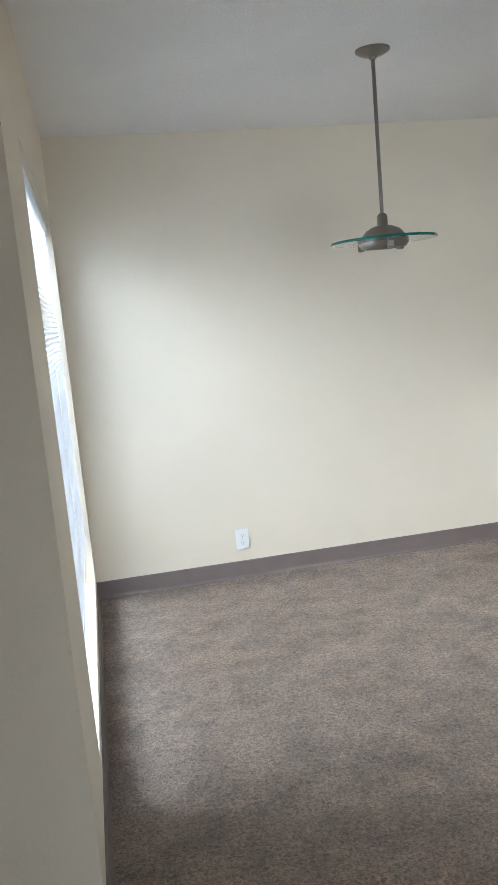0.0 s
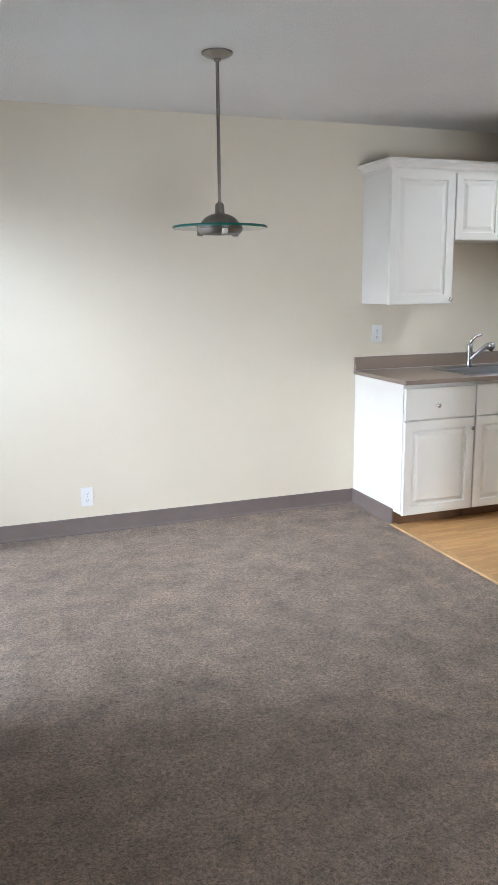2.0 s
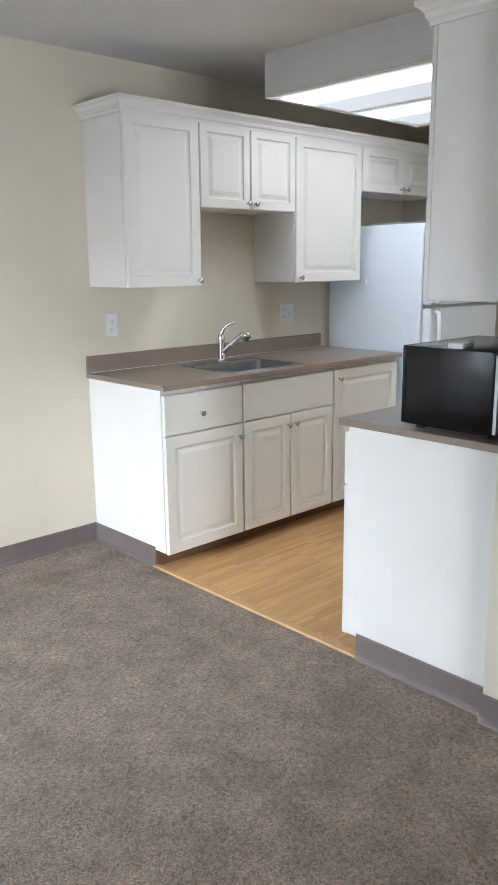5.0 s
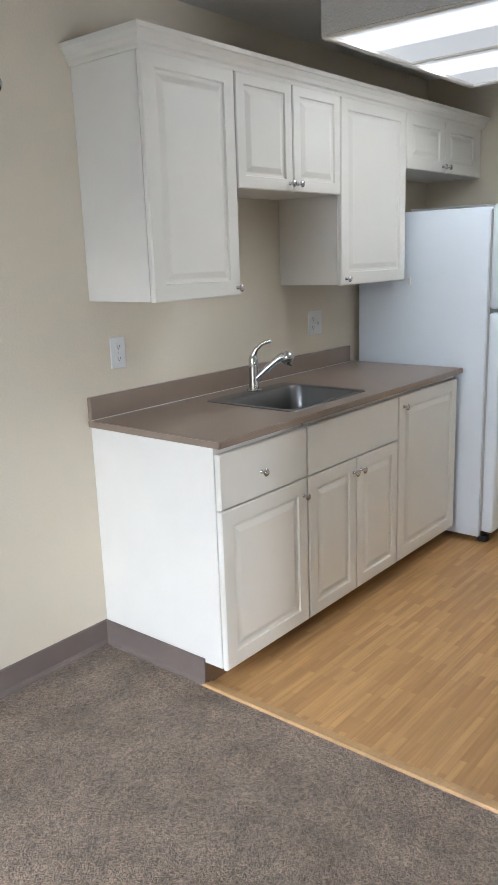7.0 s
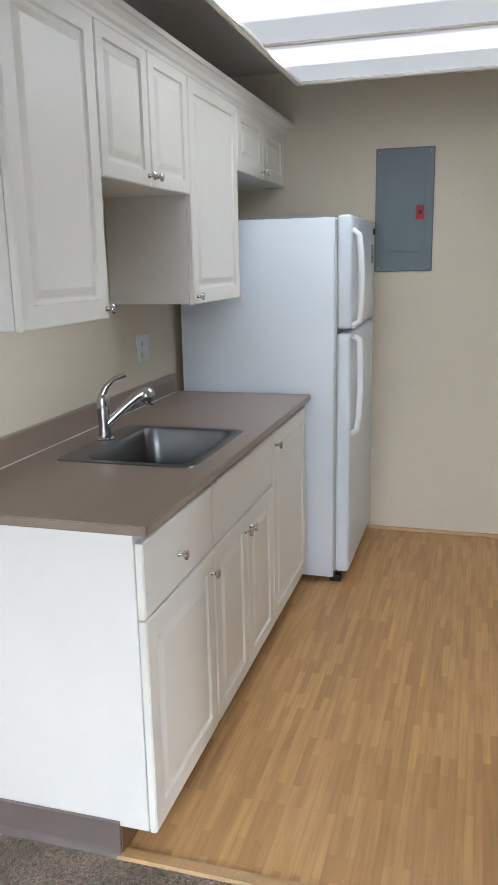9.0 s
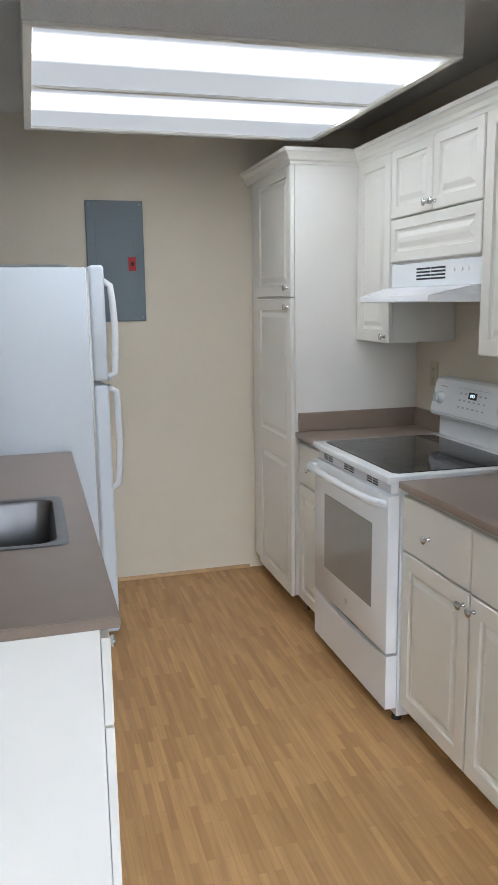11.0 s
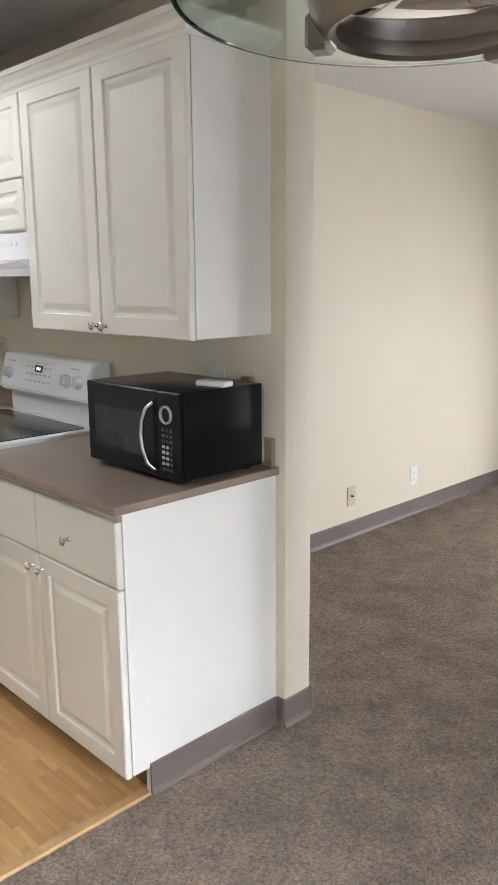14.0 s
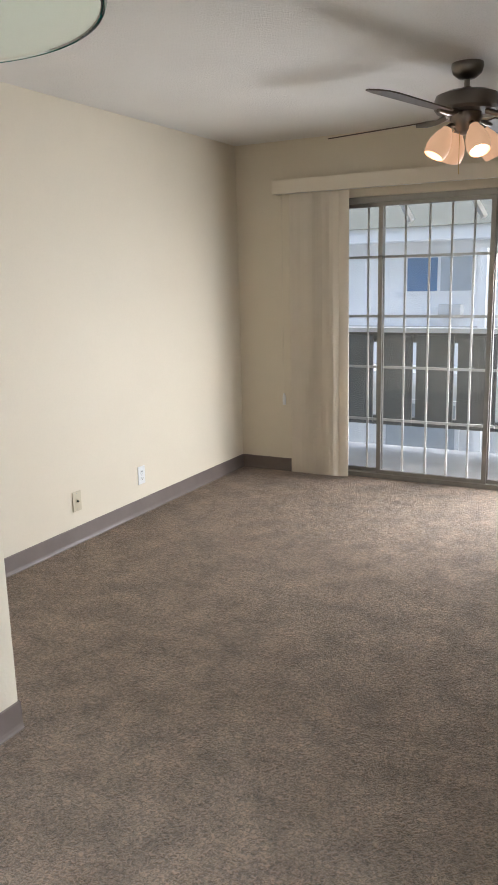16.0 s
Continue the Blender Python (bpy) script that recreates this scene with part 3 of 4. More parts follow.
u = thing("kitchen_sink", "single-bowl stainless steel drop-in sink in the worktop", "sink", pose(0, 0, TOP - 0.915))
rows = []
for inset, z, r, back in ((0, 0.9156, 0.03, 0), (0.003, 0.919, 0.03, 0), (0.014, 0.920, 0.03, 0), (0.030, 0.9175, 0.045, 0.055), (0.036, 0.905, 0.045, 0.055), (0.046, 0.765, 0.05, 0.055), (0.075, 0.748, 0.06, 0.055), (0.16, 0.744, 0.04, 0.055)):
    rows.append([(x, y, z) for x, y in rounded_rect(SX0 + inset, SX1 - inset, SYF + inset, SYB - inset - back, r)])
part("bowl", loft(bmesh.new(), rows), STEEL, u, smooth=35)
part("drain", lathe(bmesh.new(), [(0.0, 0.0), (0.03, 0.0), (0.04, 0.003), (0.042, 0.0)], 24), CHROME, u, m=pose(3.25, 3.83, 0.7455), smooth=40)

u = thing("faucet", "polished chrome single-lever pull-out kitchen faucet on the sink", "faucet", pose(3.275, 4.045, TOP + 0.0045))
part("escutcheon", lathe(bmesh.new(), [(0.0, 0.0), (0.032, 0.0), (0.032, 0.004), (0.027, 0.008), (0, 0.008)], 28), CHROME, u, smooth=40)
part("body", lathe(bmesh.new(), [(0.0, 0.006), (0.023, 0.006), (0.022, 0.02), (0.019, 0.05), (0.021, 0.10), (0.021, 0.135), (0.015, 0.152), (0, 0.156)], 28), CHROME, u, smooth=50)
part("spout", tube(bmesh.new(), [(0.004, -0.008, 0.050), (0.022, -0.040, 0.083), (0.042, -0.076, 0.118), (0.056, -0.102, 0.140), (0.064, -0.116, 0.146)], [0.015, 0.0155, 0.016, 0.018, 0.021], 16), CHROME, u, smooth=60)
part("spray_head", lathe(bmesh.new(), [(0, -0.030), (0.014, -0.030), (0.020, -0.024), (0.026, -0.008), (0.0265, 0.006), (0.020, 0.020), (0.010, 0.026), (0, 0.027)], 24), CHROME, u, "round chrome spray head", 50, pose(0.072, -0.128, 0.142, 24, 12, 0))
part("spray_face", lathe(bmesh.new(), [(0, 0), (0.012, 0), (0.012, 0.003), (0, 0.003)], 18), DARK, u, "dark spray face", 50, pose(0.066, -0.140, 0.112, 24, 12, 0))
part("lever", tube(bmesh.new(), [(0.0, 0.0, 0.150), (0.006, -0.012, 0.178), (0.020, -0.035, 0.202), (0.040, -0.068, 0.214)], [0.013, 0.010, 0.008, 0.009], 12), CHROME, u, smooth=60)

# ---------------------------------------------------------------- refrigerator
u = thing("refrigerator", "white top-freezer refrigerator with two curved handles", "refrigerator", pose(4.325, 3.455, 0))
FW, FZ = 0.765, 1.655
part("body", boxed(0, FW, 0.0, 0.71, 0.03, FZ, bev=0.006, seg=2), FRIDGE, u, smooth=40)
part("gasket", boxed(0.012, FW - 0.012, -0.010, -0.0005, 0.06, FZ - 0.01), SILVER, u, "grey rubber door gasket")
part("kick_grille", boxed(0.02, FW - 0.02, -0.006, 0.0, 0.025, 0.055), DARK, u)
for name, z0, z1 in (("freezer_door", 1.186, 1.664), ("fridge_door", 0.062, 1.168)):
    d = part(name, boxed(0.002, FW - 0.002, -0.072, -0.011, z0, z1, bev=0.014, seg=4), FRIDGE, u, smooth=50)
    if z0 > 1:
        pts = [(0.045, -0.070, z0 + 0.012), (0.045, -0.105, z0 + 0.03), (0.045, -0.109, z0 + 0.09), (0.045, -0.112, z0 + 0.22), (0.045, -0.106, z0 + 0.33), (0.045, -0.098, z0 + 0.395), (0.045, -0.070, z0 + 0.415)]
    else:
        pts = [(0.045, -0.070, z1 - 0.012), (0.045, -0.105, z1 - 0.03), (0.045, -0.109, z1 - 0.09), (0.045, -0.112, z1 - 0.25), (0.045, -0.106, z1 - 0.37), (0.045, -0.098, z1 - 0.435), (0.045, -0.070, z1 - 0.455)]
    part("handle", tube(bmesh.new(), pts, 0.0145, 14), ENAMEL, d, "white moulded handle", 60)
    part("handle_bracket", boxed(0.002, 0.075, -0.085, -0.0725, z0 + 0.002 if z0 > 1 else z1 - 0.016, z0 + 0.016 if z0 > 1 else z1 - 0.002), SILVER, d, "grey hinge bracket")
bm = bmesh.new()
box(bm, 0.0, 0.11, -0.0015, 0, 0.0, 0.27)
part("notice", bm, WHITEPL, u, "white paper energy notice", m=pose(0.610, -0.073, 1.30))
part("notice_picture", boxed(0.0, 0.06, -0.0025, -0.0016, 0, 0.09), PANELGREY, u, "grey printed picture", m=pose(0.625, -0.073, 1.46))
part("badge", boxed(0, 0.05, -0.004, 0, 0, 0.03, bev=0.001), DARK, u, "small dark badge", m=pose(0.69, -0.0725, 1.60))
part("foot", boxed(0.03, 0.07, -0.03, 0.02, 0.0, 0.03), DARK, u)
part("foot", boxed(FW - 0.07, FW - 0.03, -0.03, 0.02, 0.0, 0.03), DARK, u)
part("side_hook", boxed(-0.012, -0.001, 0.40, 0.42, 1.30, 1.34, bev=0.003), WHITEPL, u, "small white adhesive hook")
u = thing("oven_tray", "thin grey metal tray lying on top of the refrigerator", "tray", pose(4.42, 3.52, FZ + 0.001))
part("pan", loft(bmesh.new(), [[(x, y, 0.014) for x, y in rounded_rect(0, 0.52, 0, 0.42, 0.03)], [(x, y, 0.016) for x, y in rounded_rect(0.006, 0.514, 0.006, 0.414, 0.03)], [(x, y, 0.001) for x, y in rounded_rect(0.02, 0.50, 0.02, 0.40, 0.025)]], True), SILVER, u)

# ---------------------------------------------------------------- range
u = thing("electric_range", "white electric range with a black glass cooktop", "stove", pose(4.088, 2.505, 0, 0, 0, 180))
RW = 0.728
part("body", boxed(0.002, RW - 0.002, 0.0, 0.60, 0.03, 0.888), ENAMEL, u)
part("cooktop_rim", boxed(0.0, RW, -0.052, 0.60, 0.889, 0.918, bev=0.007, seg=3), ENAMEL, u, smooth=40)
part("cooktop_glass", loft(bmesh.new(), [[(x, y, 0.9182) for x, y in rounded_rect(0.032, RW - 0.032, -0.012, 0.50, 0.03)], [(x, y, 0.9205) for x, y in rounded_rect(0.034, RW - 0.034, -0.010, 0.498, 0.028)]]), BLACKGLASS, u, "glossy black ceramic glass")
BURNER = material("burner_print", (0.05, 0.05, 0.05), 0.3)
for cx, cy, r in ((0.20, 0.12, 0.11), (0.53, 0.12, 0.085), (0.20, 0.37, 0.085), (0.53, 0.37, 0.11)):
    ring = bmesh.new()
    for k in range(36):
        a0, a1 = 2 * math.pi * k / 36, 2 * math.pi * (k + 1) / 36
        ring.faces.new([ring.verts.new((cx + rr * math.cos(a), cy + rr * math.sin(a), 0.9208)) for rr, a in ((r, a0), (r, a1), (r - 0.0025, a1), (r - 0.0025, a0))])
    bmesh.ops.remove_doubles(ring, verts=ring.verts, dist=1e-5)
    part("burner_mark", ring, BURNER, u, "faint grey burner circle")
part("vent_strip", boxed(0.02, RW - 0.02, -0.030, -0.001, 0.852, 0.888), ENAMEL, u)
for k in range(3):
    for j in range(2):
        for i in range(3):
            part("vent_slot", boxed(0, 0.042, -0.0015, 0, 0, 0.005), SLOT, u, m=pose(0.085 + k * 0.215 + j * 0.052, -0.0305, 0.858 + i * 0.0095))
d = part("oven_door", boxed(0.006, RW - 0.006, -0.045, -0.001, 0.270, 0.848, bev=0.006, seg=2), ENAMEL, u, smooth=40)
part("oven_window", boxed(0.130, RW - 0.130, -0.0472, -0.0452, 0.400, 0.720, bev=0.0008), OVENGLASS, d, "grey tinted oven window")
part("oven_handle", tube(bmesh.new(), [(0.035, -0.044, 0.815), (0.035, -0.075, 0.822), (0.06, -0.088, 0.824), (RW / 2, -0.096, 0.824), (RW - 0.06, -0.088, 0.824), (RW - 0.035, -0.075, 0.822), (RW - 0.035, -0.044, 0.815)], 0.0155, 12), ENAMEL, d, "white bowed handle", 60)
part("emblem", lathe(bmesh.new(), [(0, 0), (0.012, 0), (0.012, 0.002), (0, 0.002)], 18, Matrix.Rotation(radians(90), 4, "X")), SILVER, d, "small round grey emblem", m=pose(RW / 2, -0.0455, 0.335))
bm = bmesh.new()
n = 16
topline = [0.262 - 0.020 * math.sin(math.pi * k / n) for k in range(n + 1)]
for k in range(n):
    a, b = 0.006 + (RW - 0.012) * k / n, 0.006 + (RW - 0.012) * (k + 1) / n
    q = [(a, 0.060), (b, 0.060), (b, topline[k + 1]), (a, topline[k])]
    f = [bm.verts.new((x, -0.043, z)) for x, z in q]
    g = [bm.verts.new((x, -0.001, z)) for x, z in q]
    bm.faces.new(f)
    bm.faces.new(g[::-1])
    for i in range(4):
        bm.faces.new((f[i], f[(i + 1) % 4], g[(i + 1) % 4], g[i]))
bmesh.ops.remove_doubles(bm, verts=bm.verts, dist=1e-5)
part("storage_drawer", bm, ENAMEL, u)
part("drawer_recess", boxed(0.03, RW - 0.03, -0.020, -0.0012, 0.236, 0.268), DARK, u)
for fx in (0.04, RW - 0.04):
    for fy in (0.02, 0.55):
        part("foot", lathe(bmesh.new(), [(0, 0), (0.018, 0), (0.014, 0.031), (0, 0.031)], 14), DARK, u, m=pose(fx, fy, 0))
# backguard: a leaning console above a recessed neck
part("backguard_neck", boxed(0.012, RW - 0.012, 0.545, 0.598, 0.917, 1.02), ENAMEL, u)
bm = prism(bmesh.new(), [(0.515, 1.005), (0.498, 1.022), (0.530, 1.160), (0.545, 1.172), (0.598, 1.172), (0.598, 1.005)], 0.0, RW)
bmesh.ops.bevel(bm, geom=[e for e in bm.edges], offset=0.005, segments=2, affect="EDGES")
c = part("console", bm, ENAMEL, u, smooth=40)
TILT_C = math.degrees(math.atan2(0.032, 0.138))


def on_console(x, z):
    return pose(x, 0.498 + (z - 1.022) * 0.032 / 0.138 - 0.0012, z, -TILT_C)


for kx in (0.075, 0.545, 0.635):
    kn = part("control_knob", lathe(bmesh.new(), [(0, 0), (0.027, 0), (0.027, 0.006), (0.022, 0.012), (0.020, 0.026), (0, 0.027)], 24, Matrix.Rotation(radians(90), 4, "X")), ENAMEL, c, "white round control knob", 50, on_console(kx, 1.088))
    part("knob_grip", boxed(-0.005, 0.005, -0.036, -0.020, -0.020, 0.020, bev=0.002), WHITEPL, kn)
part("clock_display", boxed(-0.030, 0.030, -0.0015, 0, -0.014, 0.014), BLACK, c, "black clock display", m=on_console(0.315, 1.118))
for dx in (-0.012, 0.0, 0.012):
    part("clock_digit", boxed(dx - 0.003, dx + 0.003, -0.0025, -0.0016, -0.006, 0.006), DIGITS, c, m=on_console(0.315, 1.118))
part("key_frame", boxed(-0.115, 0.115, -0.0008, 0, 0.0255, 0.027), GREYBTN, c, m=on_console(0.315, 1.118))
for row in range(3):
    for col in range(6):
        if row == 0 and 1 < col < 4:
            continue
        part("touch_key", boxed(-0.008, 0.008, -0.0012, 0, -0.003, 0.003), GREYBTN, c, m=on_console(0.225 + col * 0.036, 1.122 - row * 0.028))
for bx in (0.08, 0.59):
    part("printed_scale", boxed(-0.03, 0.03, -0.0009, 0, -0.002, 0.002), GREYBTN, c, m=on_console(bx, 1.138))

# ---------------------------------------------------------------- range hood
u = thing("range_hood", "white steel under-cabinet range hood with a vent grille", "range hood", pose(4.093, VF, 0, 0, 0, 180))
HW = 0.692
part("face_panel", boxed(0.0, HW, -0.012, 0.30, 1.556, 1.650, bev=0.002), ENAMEL, u)
bm = bmesh.new()
rows = []
for z, yf, cut in ((1.556, -0.014, 0.0), (1.553, -0.045, 0.010), (1.522, -0.165, 0.085), (1.500, -0.170, 0.088), (1.497, -0.166, 0.088)):
    rows.append([(0.0, 0.30, z), (0.0, -0.006, z), (cut * 0.35, yf, z), (HW - cut, yf, z), (HW, -0.006, z), (HW, 0.30, z)])
loft(bm, rows, True, True)
part("canopy", bm, ENAMEL, u)
for k in range(4):
    for j in range(2):
        part("vent_slot", boxed(0, 0.108, -0.0015, 0, 0, 0.007), SLOT, u, m=pose(0.225 + j * 0.114, -0.0122, 1.582 + k * 0.013))
for k in range(3):
    part("switch", boxed(0, 0.016, -0.004, 0, 0, 0.012, bev=0.001), WHITEPL, u, m=pose(0.50 + k * 0.04 + (0.015 if k else 0), -0.0122, 1.606))

# ---------------------------------------------------------------- microwave
u = thing("microwave", "gloss black countertop microwave with an arched silver handle", "microwave", pose(2.962, 2.252, TOP + 0.001, 0, 0, 180))
MW, MD, MZ = 0.462, 0.315, 0.270
part("case", boxed(0, MW, 0.0, MD, 0.014, MZ, bev=0.004, seg=2), BLACK, u, smooth=40)
part("back_plate", boxed(0.02, MW - 0.004, MD + 0.0005, MD + 0.012, 0.02, MZ - 0.01), SILVER, u, "bare steel vented rear")
bm = bmesh.new()
loft(bm, [[(x, -0.001, z) for x, z in rounded_rect(0.0, 0.358, 0.016, MZ, 0.006)], [(x, -0.014, z) for x, z in rounded_rect(0.0, 0.358, 0.016, MZ, 0.006)], [(x, -0.017, z) for x, z in rounded_rect(0.003, 0.355, 0.019, MZ - 0.003, 0.006)]], True, True)
d = part("door", bm, BLACK, u)
part("door_window", boxed(0.042, 0.290, -0.0185, -0.0172, 0.068, 0.200), SMOKE, d, "smoked viewing window")
part("handle", tube(bmesh.new(), [(0.345, -0.017, 0.036), (0.333, -0.034, 0.056), (0.324, -0.042, 0.100), (0.321, -0.044, 0.136), (0.324, -0.042, 0.180), (0.334, -0.034, 0.218), (0.345, -0.017, 0.234)], 0.0065, 12), CHROME, d, "arched silver handle", 60)
cp = part("control_panel", boxed(0.360, MW, -0.016, -0.001, 0.016, MZ, bev=0.003), BLACK, u)
bm = bmesh.new()
lathe(bm, [(0.021, 0.0), (0.027, 0.0), (0.027, 0.005), (0.024, 0.008), (0.021, 0.005), (0.021, 0.0)], 32, Matrix.Rotation(radians(90), 4, "X"))
part("dial_ring", bm, SILVER, cp, "bright silver dial ring", 60, pose(0.406, -0.0162, 0.205))
for row in range(8):
    for col in range(3):
        part("key", boxed(-0.0065, 0.0065, -0.0016, 0, -0.0045, 0.0045, bev=0.0005), GREYBTN if row in (3, 4, 5, 6) and col < 2 else DIMKEY, cp, m=pose(0.390 + col * 0.018, -0.0164, 0.160 - row * 0.0165))
for fx in (0.04, MW - 0.04):
    for fy in (0.04, MD - 0.04):
        part("foot", boxed(fx - 0.012, fx + 0.012, fy - 0.012, fy + 0.012, 0.0, 0.0139), DARK, u)
for row in range(5):
    part("rear_vent", boxed(0, 0.05, 0, 0.001, 0, 0.004), SLOT, u, m=pose(0.03, MD + 0.0122, 0.10 + row * 0.012))
u = thing("remote_control", "white plastic remote lying on top of the microwave", "remote", pose(2.545, 2.085, TOP + 0.2715, 0, 0, 12))
part("shell", boxed(-0.045, 0.06, -0.025, 0.025, 0, 0.017, bev=0.005, seg=2), WHITEPL, u, smooth=40)
part("button_pad", boxed(-0.025, 0.045, -0.015, 0.015, 0.0172, 0.0182), GREYBTN, u)
u = thing("plug_adapter", "small brass-coloured plug adapter in the wall outlet", "plug", pose(2.60, PY1 + 0.002, 1.165))
part("block", boxed(-0.022, 0.022, 0.007, 0.028, -0.014, 0.014, bev=0.003), BRASS, u)
part("pin_plate", boxed(-0.012, 0.012, 0.0, 0.007, -0.008, 0.008), ALMOND, u)

# ---------------------------------------------------------------- outlets and panel


def outlet(x, y, z, rz, label, mat, kind_of="duplex", w=0.072, h=0.116):
    """A cover plate with its fittings; it faces -y before the turn."""
    o = thing("wall_outlet" if kind_of != "switch" else "wall_switch", label, "outlet" if kind_of != "switch" else "switch", pose(x, y, z, 0, 0, rz))
    part("plate", boxed(-w / 2, w / 2, -0.006, 0, -h / 2, h / 2, bev=0.0025, seg=2), mat, o)
    if kind_of in ("duplex", "both"):
        ox = -0.022 if kind_of == "both" else 0
        for dz in (-0.022, 0.022):
            f = part("socket", boxed(ox - 0.016, ox + 0.016, -0.0085, -0.0062, dz - 0.014, dz + 0.014, bev=0.001), mat, o)
            for sx in (-0.006, 0.006):
                part("slot", boxed(ox + sx - 0.001, ox + sx + 0.001, -0.0092, -0.0086, dz - 0.003, dz + 0.006), SLOT, f)
            part("slot", boxed(ox - 0.002, ox + 0.002, -0.0092, -0.0086, dz - 0.010, dz - 0.006), SLOT, f)
    if kind_of in ("switch", "both"):
        ox = 0.022 if kind_of == "both" else 0
        part("toggle", boxed(ox - 0.005, ox + 0.005, -0.016, -0.0062, -0.010, 0.010, bev=0.001), mat, o)
    if kind_of == "coax":
        part("coax_stud", lathe(bmesh.new(), [(0, 0), (0.006, 0), (0.006, 0.010), (0.003, 0.011), (0, 0.011)], 14, Matrix.Rotation(radians(90), 4, "X")), DARK, o, "dark threaded coax stud", m=pose(0, -0.006, 0))
    for dz in (-h / 2 + 0.012, h / 2 - 0.012) if kind_of == "coax" else (0,) if kind_of == "duplex" else ():
        part("screw", lathe(bmesh.new(), [(0, 0), (0.003, 0), (0.002, 0.0012), (0, 0.0012)], 10, Matrix.Rotation(radians(90), 4, "X")), SILVER, o, m=pose(0, -0.006, dz))
    return o


outlet(0.726, NY, 0.228, 0, "white duplex outlet low on the cream dining wall", WHITEPL)
outlet(2.655, NY, 1.132, 0, "white duplex outlet above the sink worktop", WHITEPL)
outlet(3.960, NY, 1.132, 0, "white double plate with switch and outlet above the worktop", WHITEPL, "both", 0.118, 0.118)
outlet(LEX, 0.194, 0.250, -90, "almond coax plate low on the living room wall", ALMOND, "coax")
outlet(LEX, -0.433, 0.254, -90, "white duplex outlet low on the living room wall", WHITEPL)
outlet(4.270, PY1, 1.165, 180, "almond duplex outlet on the wall behind the range", ALMOND)
outlet(2.760, PY1, 1.130, 180, "white duplex outlet behind the microwave", WHITEPL)

u = thing("breaker_panel", "grey steel breaker panel with a red label, set in the wall", "electrical panel", pose(EX, 3.388, 1.415, 0, 0, -90))
part("cover", boxed(0, 0.292, -0.012, 0, 0, 0.607, bev=0.003), PANELGREY, u)
d = part("door", boxed(0.045, 0.250, -0.0165, -0.0125, 0.10, 0.505, bev=0.001), PANELGREY, u)
part("latch_label", boxed(0.208, 0.246, -0.0185, -0.0167, 0.258, 0.326), RED, d, "red latch label")
part("latch", boxed(0.220, 0.236, -0.023, -0.0187, 0.282, 0.302, bev=0.001), DARK, d, "small black latch")
for sx, sz in ((0.018, 0.02), (0.274, 0.02), (0.018, 0.587), (0.274, 0.587)):
    part("screw", lathe(bmesh.new(), [(0, 0), (0.004, 0), (0.003, 0.002), (0, 0.002)], 10, Matrix.Rotation(radians(90), 4, "X")), SILVER, u, m=pose(sx, -0.012, sz))
u = tagged(part("wall_hook", tube(bmesh.new(), [(EX, 2.955, 1.790), (EX - 0.012, 2.955, 1.789), (EX - 0.014, 2.955, 1.795)], 0.002, 8), SILVER), "tiny metal nail in the kitchen wall", "nail")

# ---------------------------------------------------------------- kitchen light box
u = thing("ceiling_light_box", "large white boxed fluorescent ceiling light with two lit panels", "ceiling light", pose(3.885, 3.025, 2.228))
HX, HY = 0.635, 0.637
for q in ((-HX, HX, -HY, -HY + 0.02), (-HX, HX, HY - 0.02, HY), (-HX, -HX + 0.02, -HY + 0.02, HY - 0.02), (HX - 0.02, HX, -HY + 0.02, HY - 0.02)):
    part("box_side", boxed(*q, 0.0, CZ - 2.228 - 0.001), CEIL, u)
for q in ((-HX + 0.0, HX - 0.0, -HY, -HY + 0.026), (-HX, HX, HY - 0.026, HY), (-HX, -HX + 0.026, -HY + 0.026, HY - 0.026), (HX - 0.026, HX, -HY + 0.026, HY - 0.026)):
    part("trim_strip", boxed(*q, -0.010, -0.0005, bev=0.002), CAB, u, "white lower trim strip")
part("divider", boxed(-0.014, 0.006, -HY + 0.027, HY - 0.027, -0.006, 0.004), CAB, u, "white divider bar")
for cx in (-0.312, 0.308):
    part("diffuser", boxed(-0.296, 0.300, -HY + 0.028, HY - 0.028, 0, 0.004), LENS, u, "glowing frosted acrylic panel", m=pose(cx, 0, 0.002))

# ---------------------------------------------------------------- pendant lamp
u = thing("pendant_lamp", "brushed nickel pendant with a clear green-edged glass disc", "pendant lamp", pose(LAMP[0], LAMP[1], 0))
part("canopy", lathe(bmesh.new(), [(0, CZ - 0.001), (0.067, CZ - 0.001), (0.066, CZ - 0.008), (0.045, CZ - 0.020), (0.016, CZ - 0.026), (0.014, CZ - 0.036), (0, CZ - 0.036)], 40), NICKEL, u, smooth=40)
part("rod", lathe(bmesh.new(), [(0.0075, 1.805), (0.0075, CZ - 0.03)], 14), NICKEL, u, smooth=60)
LZ = 1.706
part("socket", lathe(bmesh.new(), [(0, LZ + 0.105), (0.012, LZ + 0.105), (0.020, LZ + 0.095), (0.021, LZ + 0.060), (0.027, LZ + 0.052)], 28), NICKEL, u, smooth=40)
part("dome", lathe(bmesh.new(), [(0.020, LZ + 0.058), (0.040, LZ + 0.054), (0.068, LZ + 0.040), (0.085, LZ + 0.020), (0.092, LZ + 0.008), (0.088, LZ + 0.008), (0.064, LZ + 0.036), (0.03, LZ + 0.05), (0.0, LZ + 0.052)], 40), NICKEL, u, smooth=50)
part("glass_disc", lathe(bmesh.new(), [(0.093, LZ - 0.005), (0.205, LZ - 0.005), (0.208, LZ), (0.205, LZ + 0.005), (0.093, LZ + 0.005), (0.093, LZ - 0.005)], 72), GREENGLASS, u, "clear green-edged glass disc", 40)
